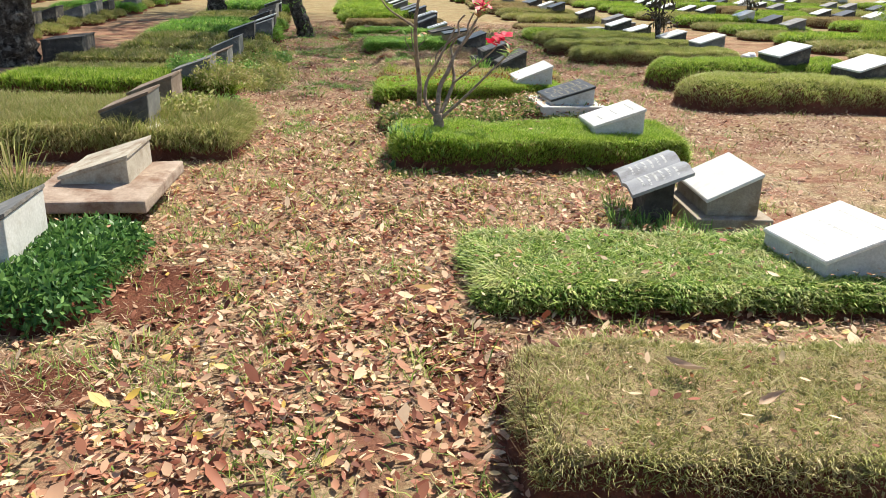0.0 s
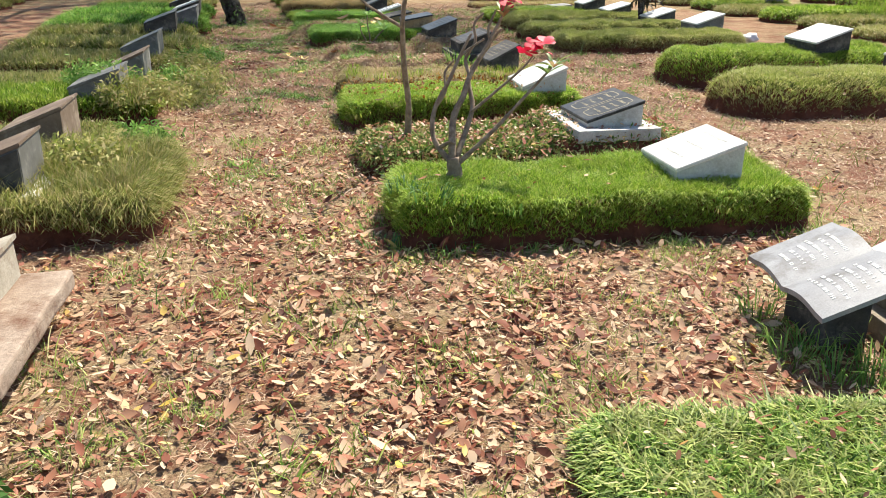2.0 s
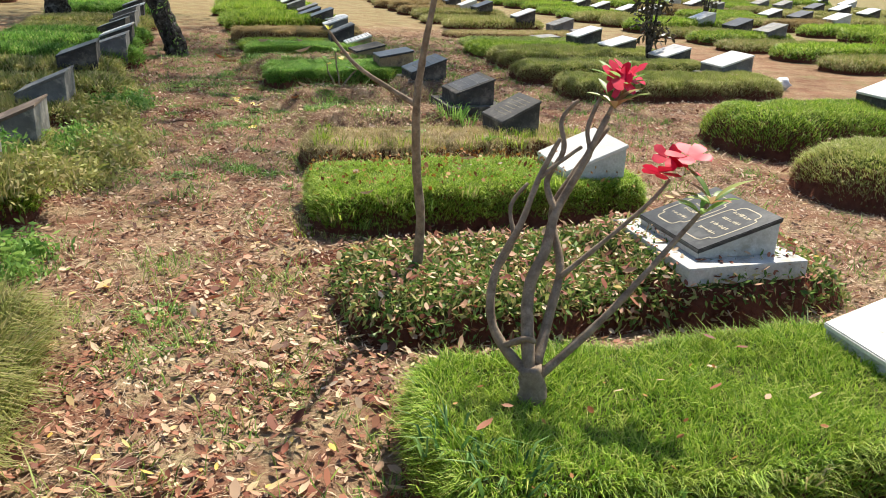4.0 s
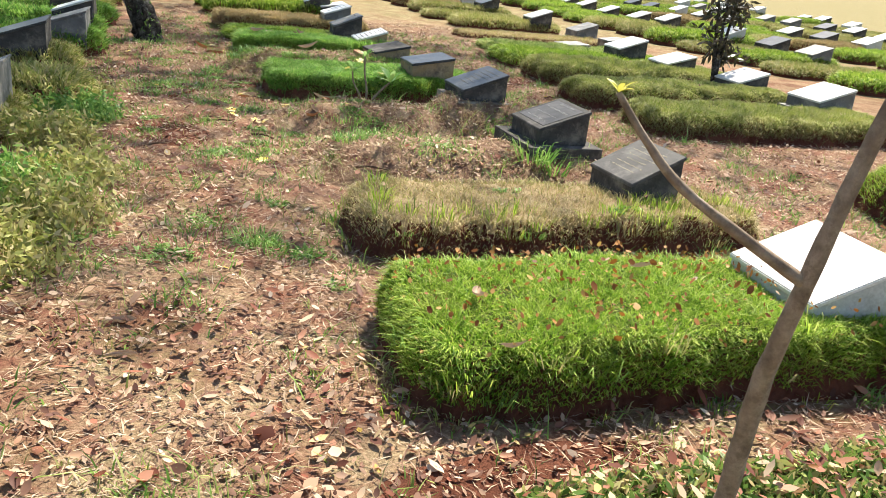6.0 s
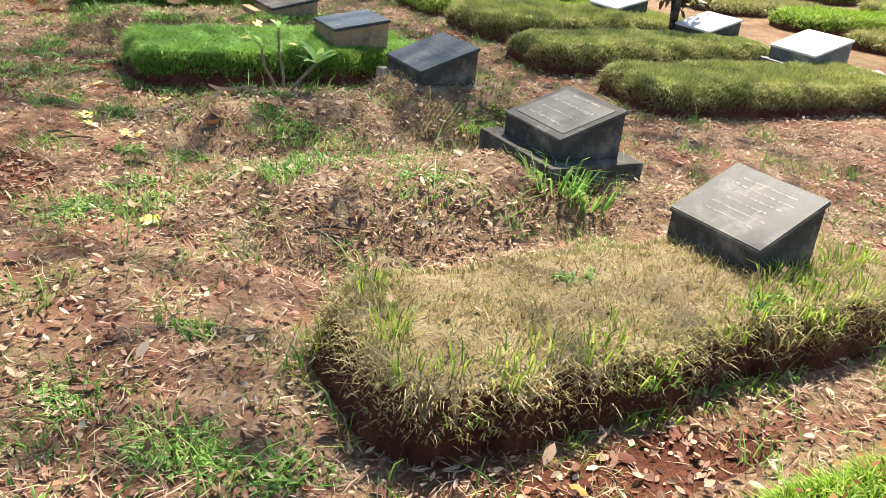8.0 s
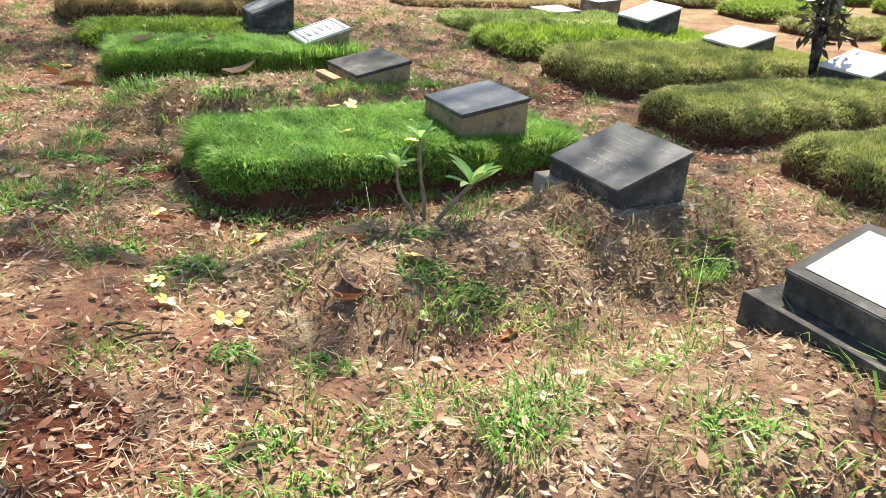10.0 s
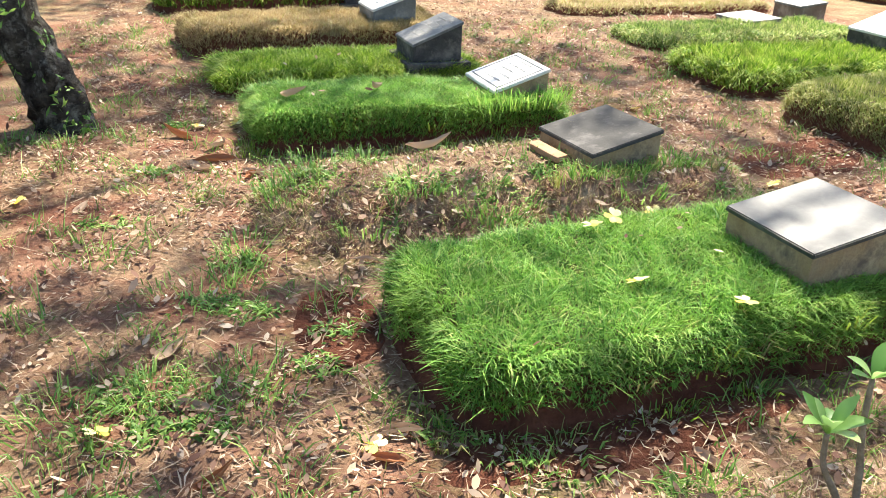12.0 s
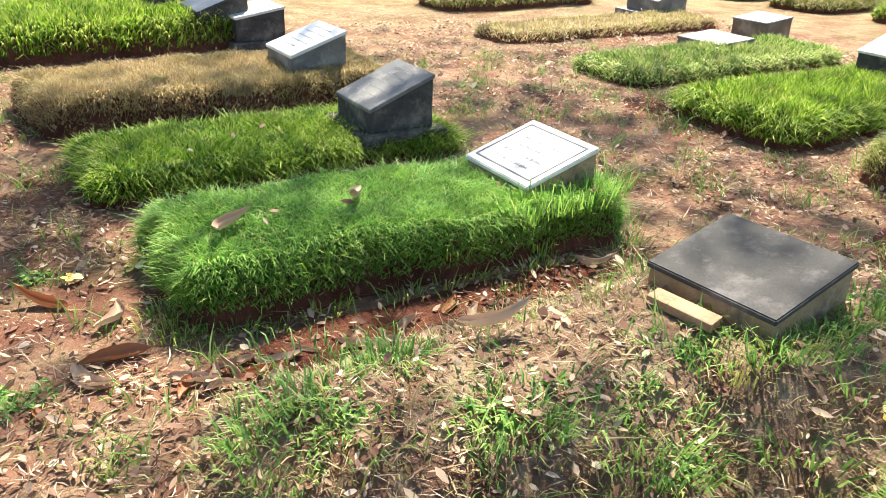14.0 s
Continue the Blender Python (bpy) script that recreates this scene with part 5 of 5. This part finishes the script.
for k, (x, y) in enumerate(((-0.5, 16.66), (-0.35, 16.68), (-0.2, 16.75), (-0.12, 16.9), (-0.1, 17.05), (-0.65, 16.64))):
    tuft(x, y, 90, 0.15, 0.006, 0.8, DEEP, 150 + k, "long dark green grass at the head of a mound", 0.1)
for k in range(22):
    f = (k * 0.618) % 1
    x, y = (-0.72 + 2.0 * f, 10.2 + 0.39 * f + 0.05 * math.sin(k * 2.1)) if k % 4 else (-0.78, 10.25 + 0.5 * f)
    tuft(x, y, 22, 0.10, 0.006, 0.6, LUSH, 120 + k, "fresh yellow-green blades on a straw mound", 0.06)
for k, (x, y) in enumerate(((-0.2, 6.1), (-0.32, 6.25), (-0.45, 6.05), (-0.1, 5.95))):
    tuft(x, y, 36, 0.11, 0.011, 1.2, HERB, 90 + k, "broad green blades at the foot of a mound", 0.1)

root_line = random.Random(8)
for k in range(16):
    tuft(0.355 + root_line.gauss(0, 0.015), 2.03 + 0.046 * k, root_line.randrange(12, 34), root_line.uniform(0.05, 0.13), 0.0035, 1.3, ROOTS, 300 + k, "matted brown roots at the broken end of a mound", 0.04)
for k in range(9):
    tuft(0.55 + 0.09 * k, 10.55 + 0.03 * k, 40, 0.10, 0.006, 0.7, LUSH if k % 2 else STRAWGRASS, 320 + k, "short pale grass at the foot of a plaque", 0.06)
for k in range(10):
    tuft(-0.62 + 0.085 * k, 15.43 + 0.012 * k, 40, 0.09, 0.007, 0.9, WEED if k % 3 else DRYGREEN, 340 + k, "small green weeds round a plaque block", 0.06)

foot = random.Random(31)
for cx, cy, ang, L in ((-0.36, 5.97, 7, 2.25), (-0.76, 8.68, 9, 2.03), (-0.84, 10.06, 11, 2.25), (-1.47, 13.88, 8, 2.05), (-2.0, 16.45, 6, 1.90)):
    for k in range(34):
        u = L * foot.uniform(0.02, 1.0)
        v = foot.gauss(-0.01, 0.03)
        if k > 27:
            u, v = foot.gauss(-0.02, 0.03), 0.6 * foot.random()
        c, q = math.cos(radians(ang)), math.sin(radians(ang))
        tuft(cx + u * c - v * q, cy + u * q + v * c, foot.randrange(12, 40), foot.uniform(0.05, 0.11), 0.006, 0.9, (WEED, DRYGREEN, LUSH)[k % 3], 400 + k, "thin weeds at the foot of an earth side", 0.07)

FLOWERS = [(-1.74, 13.21), (-1.53, 12.88), (-1.42, 11.73), (-0.84, 12.95), (-1.33, 13.56), (-1.72, 13.91), (0.34, 12.15), (1.34, 15.09), (-1.32, 13.61), (-0.51, 14.11), (-0.79, 14.30), (-0.78, 14.73), (-0.66, 14.81), (0.52, 17.13), (-3.05, 15.88), (-2.47, 14.11), (-1.29, 14.97), (-0.28, 15.20), (-2.47, 18.16), (0.65, 15.68), (-2.31, 16.99), (-2.09, 17.01), (-1.71, 13.06), (-1.47, 12.88)]
LEAVES_A = [(-2.41, 16.84), (-2.20, 16.38), (-1.99, 16.18), (-1.77, 16.13), (-1.83, 16.04), (-2.21, 16.66), (-2.30, 17.01), (-2.40, 16.13), (-1.08, 16.37), (-1.46, 16.21), (-1.36, 16.18), (-1.09, 16.18), (-1.17, 15.84), (-0.41, 16.47), (-1.76, 16.71), (-1.28, 16.84), (-1.34, 17.34), (-1.09, 17.56), (-1.45, 15.19), (-1.57, 15.05), (-1.21, 14.95), (-1.31, 15.11)]
LEAVES_B = [(-2.24, 13.64), (-2.15, 13.86), (-1.65, 13.94), (-1.70, 13.85), (-0.81, 13.70), (-0.92, 13.26), (-0.98, 13.16), (-2.21, 14.17), (-2.30, 14.51), (-2.77, 15.78), (-1.45, 13.28), (-1.83, 13.44), (-1.09, 13.07), (-1.11, 12.79), (-0.57, 12.61), (-2.25, 13.66), (-1.09, 12.86), (-1.21, 12.19), (-1.03, 13.22), (-0.95, 13.28), (-1.52, 12.12)]
LEAVES_C = [(-1.85, 9.64), (-1.10, 10.82), (-1.68, 8.85), (-1.73, 9.09), (-1.79, 9.35), (-0.49, 8.77), (-0.53, 9.10), (0.16, 9.37), (-1.14, 3.08), (-0.37, 2.92), (0.85, 2.48), (1.06, 2.30), (-0.53, 3.00)]
STICKS = [(-1.85, 12.90), (-1.45, 12.41), (-2.48, 13.97), (-1.78, 12.82), (-2.10, 11.97), (-2.16, 10.69), (-0.47, 2.11), (-0.76, 11.42)]


WEED_PATCHES = [(-0.95, 12.24), (-0.68, 12.02), (-0.64, 12.74), (-0.29, 11.69), (-0.87, 11.87), (-1.69, 11.87), (-0.83, 12.78), (-0.28, 12.32), (0.35, 12.85), (-1.41, 12.09), (-2.54, 14.18), (-2.24, 14.85), (-2.06, 15.29), (-1.85, 15.63), (-2.09, 14.27), (-1.57, 13.35), (-2.34, 14.30), (-1.96, 13.68), (-2.52, 13.80), (-1.70, 15.68), (-1.49, 15.82), (-0.60, 15.59), (-0.36, 15.56), (-1.10, 15.56), (-1.90, 15.76), (-1.32, 15.46), (-0.95, 15.38), (-1.70, 15.90), (-1.38, 10.31), (-1.60, 10.55), (-1.35, 12.08), (-1.65, 10.08), (-1.40, 7.68), (-1.25, 7.50), (-1.09, 2.87), (-0.93, 3.31), (-1.36, 4.34), (-0.59, 2.91)]
for k, (x, y) in enumerate(WEED_PATCHES):
    tuft(x, y, 150 if k % 3 else 90, 0.06 if k % 2 else 0.085, 0.007, 1.2, COARSE if y < 5 else WEED, 200 + k, "low spreading green weeds on trodden earth", 0.11 + 0.05 * (k % 4))

def herb_patch(x, y, radius, seed):
    """Low rosettes of short broad leaves that creep over the earth."""
    rng = np.random.default_rng(seed)
    n = int(230 * radius / 0.2)
    a, d = rng.uniform(0, 2 * math.pi, n), np.sqrt(rng.uniform(0, 1, n)) * radius * rng.uniform(0.5, 1.1, n)
    px, py = x + np.cos(a) * d, y + np.sin(a) * d * 0.7
    keep = wobble(px * 2, py * 2, 4.0) > -0.25
    px, py = px[keep], py[keep]
    z = surface_z(px, py)[0]
    ln = rng.uniform(0.02, 0.05, len(px))
    b = rng.uniform(0, 2 * math.pi, len(px))
    v, t = blade_arrays(np.stack([px - x, py - y, z + 0.001], 1), ln * 0.55, ln * 0.34, np.stack([np.cos(b), np.sin(b)], 1) * ln[:, None], rng, 0.35)
    ob = new("herb_patch", tri_mesh("herb_patch", v, t, WEED))
    ob.location = (x, y, 0)
    tagged(ob, "low creeping broad-leaved green weeds on red earth", "weeds", "weed tufts", "stuff")


creep = random.Random(19)
for k, (x, y) in enumerate(WEED_PATCHES):
    if y > 7:
        herb_patch(x + creep.gauss(0, 0.08), y + creep.gauss(0, 0.08), creep.uniform(0.10, 0.20), 700 + k)
for k in range(42):
    herb_patch(creep.uniform(-2.7, 0.6), creep.uniform(9.5, 19.5), creep.uniform(0.07, 0.16), 800 + k)

# ---- fallen blossoms, large dry leaves, twigs ----
BLOSSOM = [flower(None, (0, 0, 0.006), 0.041, PETALYELLOW, 40 + k) for k in range(3)]
for k, (x, y) in enumerate(FLOWERS):
    z, _ = surface_z(np.array([x]), np.array([y]))
    ob = new("fallen_blossom", BLOSSOM[k % 3])
    ob.matrix_world = pose(x, y, z[0] + (0.045 if 0.2 < z[0] else 0.014), pick.uniform(-25, 25), pick.uniform(-25, 25), pick.uniform(0, 360))
    tagged(ob, "fallen pale yellow frangipani blossom", "flower", "fallen blossoms")


def dry_leaf_mesh(seed, mat):
    """A large dead leaf: bent to one side, twisted, curled in at the edges."""
    rng = random.Random(seed)
    curl, roll, bend, twist = rng.uniform(0.2, 0.9), rng.uniform(0.9, 2.3), rng.uniform(-0.25, 0.25), rng.uniform(-1.2, 1.2)
    vs, ts = [], []
    n, m = 14, 7
    off = rng.uniform(0, 50)
    for i in range(n + 1):
        f = i / n
        w = 0.21 * math.sin(math.pi * min(0.03 + 0.96 * f ** 0.7, 1)) ** 0.8
        side = bend * math.sin(math.pi * f)
        for k in range(m):
            g = k / (m - 1) * 2 - 1
            e = 1 + 0.22 * noise.noise(Vector((f * 6, g * 1.3, off)))
            a = g * roll * (0.7 + 0.6 * f)
            y, z = math.sin(a) / roll * w * e, (1 - math.cos(a)) / roll * w
            c, q = math.cos(twist * (f - 0.5)), math.sin(twist * (f - 0.5))
            vs.append((f - 0.5, side + y * c - z * q, abs(y) * 0.1 + y * q + z * c + curl * (f - 0.4) ** 2 + 0.02 * noise.noise(Vector((f * 9, g * 3, off + 7)))))
    for i in range(n):
        for k in range(m - 1):
            a = i * m + k
            ts += [(a, a + 1, a + m + 1), (a, a + m + 1, a + m)]
    # stalk
    b = len(vs)
    vs += [(-0.5, 0.008, 0.16 * curl), (-0.5, -0.008, 0.16 * curl), (-0.66, 0.0, 0.22 * curl)]
    ts.append((b, b + 1, b + 2))
    low = min(v[2] for v in vs)
    me = tri_mesh("dry_leaf", [(x, y, z - low) for x, y, z in vs], ts, mat)
    me.polygons.foreach_set("use_smooth", [True] * len(me.polygons))
    return me


DRY = [dry_leaf_mesh(k, RUSTLEAF if k in (3, 6) else DRYLEAF) for k in range(12)]
near_by = [(-2.3 + 1.4 * k / 18 + pick.gauss(0, 0.05), 16.20 + 0.07 * k / 18 + pick.gauss(0, 0.06)) for k in range(18)]
for group, lo, hi in ((LEAVES_A, 0.13, 0.23), (near_by, 0.10, 0.2), (LEAVES_B, 0.10, 0.17), (LEAVES_C, 0.07, 0.13)):
    for k, (x, y) in enumerate(group):
        z, _ = surface_z(np.array([x]), np.array([y]))
        s = pick.uniform(lo, hi)
        i = pick.randrange(12)
        ob = new("dry_leaf", DRY[i])
        ob.matrix_world = pose(x, y, z[0] + (0.04 if z[0] > 0.2 else 0.004), pick.uniform(-14, 14), pick.uniform(-10, 10), pick.uniform(0, 360)) @ Matrix.Diagonal((s, s, s, 1))
        tagged(ob, "curled rust-brown dead leaf on the ground" if i in (3, 6) else "curled grey-brown dead leaf on the ground", "leaf", "large dead leaves")
for k, (x, y) in enumerate(STICKS):
    bm = bmesh.new()
    ln = pick.uniform(0.12, 0.28)
    tube(bm, smooth_path([(-ln / 2, 0, 0), (0, 0.012, 0.008), (ln / 2, -0.008, 0.004)], 3), [0.007, 0.007, 0.0065, 0.006, 0.0055, 0.005, 0.004], 7, 0.3, k)
    ob = part("twig", bm, TWIG, None)
    ob.matrix_world = pose(x, y, float(surface_z(np.array([x]), np.array([y]))[0][0]) + 0.012, 0, 0, pick.uniform(-40, 40))
    tagged(ob, "short broken brown twig", "twig", "twigs")


def plastic_bag():
    bm = bmesh.new()
    bmesh.ops.create_icosphere(bm, subdivisions=3, radius=0.13)
    for v in bm.verts:
        v.co += v.co.normalized() * 0.05 * noise.noise(v.co * 14)
        v.co.z *= 0.62
    ob = part("plastic_bag", bm, PLASTIC, None, smooth=True)
    ob.location = (4.95, 14.6, 0.09)
    tagged(ob, "crumpled white plastic bag on the ground", "bag")


plastic_bag()
weed_bush(8.9, 17.6, 0.7, 1.3, 77, "tall light green leafy bush between far graves", LUSH)
H((-5.75, 11.75), 0.0, 10, 0.55, 0.7, 0.34, 0.40, DARKSIDE, DARKSIDE, None, label="dark stained block beside a thick tree", seed=41)


# ---- litter over the ground ----
def litter(count, box, dens, size, rng, mat, name, label, flat=0.35, aspect=0.5, lift=0.03):
    """Small curled leaves that lie as they fell."""
    x, y = rng.uniform(box[0], box[1], count), rng.uniform(box[2], box[3], count)
    z, on = surface_z(x, y)
    ok = rng.uniform(0, 1, count) < dens(x, y) * np.where(on, 0.015, 1)
    x, y, z, on = x[ok], y[ok], z[ok], on[ok]
    n = len(x)
    a = rng.uniform(0, 2 * math.pi, n)
    s = size * rng.lognormal(0, 0.32, n)
    tx, ty = rng.normal(0, flat, n), rng.normal(0, flat, n)
    d = np.stack([np.cos(a), np.sin(a), tx], 1)
    q = np.stack([-np.sin(a), np.cos(a), ty], 1)
    d /= np.linalg.norm(d, axis=1)[:, None]
    q /= np.linalg.norm(q, axis=1)[:, None]
    nrm = np.cross(d, q)
    p = np.stack([x, y, z + 0.004 + np.where(on, lift, 0) + np.abs(tx) * s * 0.5 + np.abs(ty) * s * 0.25 + rng.uniform(0, 0.012, n)], 1)
    w = s * aspect * rng.uniform(0.6, 1.1, n) * 0.5
    c = rng.uniform(-0.25, 0.5, n) * s * 0.4
    e = lambda f, g, k: p + d * (s * f)[:, None] + q * (w * g)[:, None] + nrm * (c * k)[:, None]
    v = np.stack([e(-0.5, 0, 0.6), e(-0.15, 1, 0.5), e(-0.1, 0, 0), e(-0.15, -1, 0.5), e(0.22, 0.85, 0.6), e(0.22, -0.85, 0.6), e(0.5, 0, 0.7)], 1).reshape(-1, 3)
    t = np.array([[0, 2, 1], [0, 3, 2], [1, 2, 4], [2, 3, 5], [2, 6, 4], [2, 5, 6]])
    t = (np.arange(n)[:, None, None] * 7 + t).reshape(-1, 3)
    tagged(new(name, tri_mesh(name, v, t, mat)), label, "leaf litter", kind="stuff")


def straws(count, box, dens, length, rng, mat, name, label, green=False):
    x, y = rng.uniform(box[0], box[1], count), rng.uniform(box[2], box[3], count)
    z, on = surface_z(x, y)
    ok = rng.uniform(0, 1, count) < dens(x, y) * np.where(on, 0.0, 1)
    x, y, z = x[ok], y[ok], z[ok]
    n = len(x)
    a = rng.uniform(0, 2 * math.pi, n)
    ln = length * rng.lognormal(0, 0.4, n)
    if green:
        v, t = blade_arrays(np.stack([x, y, z - 0.004], 1), ln, 0.006 * rng.uniform(0.6, 1.4, n), rng.normal(0, 0.9, (n, 2)) * ln[:, None], rng)
    else:
        d = np.stack([np.cos(a), np.sin(a), rng.normal(0, 0.22, n)], 1)
        q = np.stack([-np.sin(a), np.cos(a), np.zeros(n)], 1) * (0.0021 * rng.uniform(0.6, 1.6, n))[:, None]
        p = np.stack([x, y, z + 0.005 + rng.uniform(0, 0.014, n)], 1)
        bow = q * rng.normal(0, 2.5, n)[:, None]
        v = np.stack([p - d * ln[:, None] / 2, p + q + bow, p - q + bow, p + d * ln[:, None] / 2], 1).reshape(-1, 3)
        t = (np.arange(n)[:, None, None] * 4 + np.array([[0, 2, 1], [1, 2, 3]])).reshape(-1, 3)
    tagged(new(name, tri_mesh(name, v, t, mat)), label, "grass" if green else "straw", kind="stuff")


def path_density(x, y):
    """Thick fallen leaves at the walk's start, thinner further on."""
    d = np.clip(1.15 - np.abs(x + 0.25) / 2.6, 0.1, 1) * np.clip(1.25 - y / 9.5, 0.06, 1)
    d *= np.where(y > 7, np.clip(1 - (y - 7) / 4, 0.25, 1), 1)
    for cx, cy, r in ((-1.2, 3.55, 0.4), (-1.35, 2.7, 0.3)):
        d *= np.clip(np.hypot(x - cx, y - cy) / r - 0.3, 0.06, 1)
    return np.clip(d * (0.7 + 0.55 * wobble(x, y, 2.2)), 0.02, 1)


litter(150000, (-2.4, 3.4, 0.6, 12.5), path_density, 0.038, RNG, LITTER, "leaf_litter", "thick litter of small tan and brown fallen leaves")
litter(170000, (-3.4, 4.4, 7.0, 22.0), lambda x, y: np.clip(0.42 + 0.45 * wobble(x, y, 1.9), 0.1, 1), 0.027, RNG, LITTERDARK, "leaf_litter", "scattered fallen brown leaves on bare earth")
litter(1700, (-0.9, 1.3, 1.9, 10.0), lambda x, y: np.where(surface_z(x, y)[1], 14.0, 0.0), 0.021, RNG, CRUMB, "leaf_litter", "few dry leaves caught on the turf")
straws(420000, (-3.6, 4.6, 2.5, 23.0), lambda x, y: np.clip(0.6 + 0.7 * wobble(x, y, 1.7), 0.06, 1) * np.clip(1.25 - (y - 8) / 10, 0.62, 1) * np.where(np.hypot((x + 1.1) / 0.95, (y - 16.3 - 0.12 * (x + 1.1)) / 0.2) < 1, 0.15, 1), 0.048, RNG, STRAW, "dry_straw", "thin dry straw strewn over the earth")
straws(80000, (-2.0, 2.2, 1.0, 8.5), lambda x, y: np.clip(0.16 + 1.5 * (wobble(x + 2, y - 4, 3.3) - 0.15), 0.06, 0.85), 0.04, RNG, COARSE, "sparse_grass", "sparse yellow-green grass coming through the leaf litter", True)
straws(95000, (-3.6, 4.4, 0.8, 20.5), lambda x, y: np.clip(0.08 + 1.5 * (wobble(x + 5, y, 1.9) - 0.25), 0.03, 0.75), 0.045, RNG, DRYGREEN, "sparse_grass", "sparse short grass in patches on the earth", True)
straws(110000, (-3.6, 2.6, 6.5, 20.5), lambda x, y: np.clip(1.7 * (wobble(x - 3, y + 7, 2.9) - 0.22), 0.0, 0.85), 0.042, RNG, WEED, "green_ground_cover", "patches of low green weeds on the earth", True)
on_turf = lambda x, y: np.where(surface_z(x, y)[1], 20.0, 0.0)
litter(4200, (-0.9, 1.3, 8.7, 9.9), on_turf, 0.020, RNG, CRUMB, "leaf_litter", "red-brown crumbs of dry leaf on bright turf", 0.9, 0.7, 0.046)
litter(5500, (-0.7, 1.7, 7.25, 8.5), on_turf, 0.034, RNG, LITTER, "leaf_litter", "dry leaves lying among creepers", 0.4, 0.5, 0.03)
litter(1800, (0.2, 2.3, 3.35, 4.5), on_turf, 0.022, RNG, LITTER, "leaf_litter", "dry leaves caught in coarse grass", 0.4, 0.5, 0.04)
litter(1500, (0.3, 2.8, 1.95, 2.9), on_turf, 0.022, RNG, LITTER, "leaf_litter", "few small leaves on dry cropped turf", 0.4, 0.5, 0.025)
straws(120000, (-3.4, 2.6, 9.5, 20.5), lambda x, y: np.clip(2.2 * (wobble(x + 1.3, y - 2, 4.1) - 0.28), 0.0, 0.9), 0.05, RNG, WEED, "green_ground_cover", "patches of low green weeds on the earth", True)
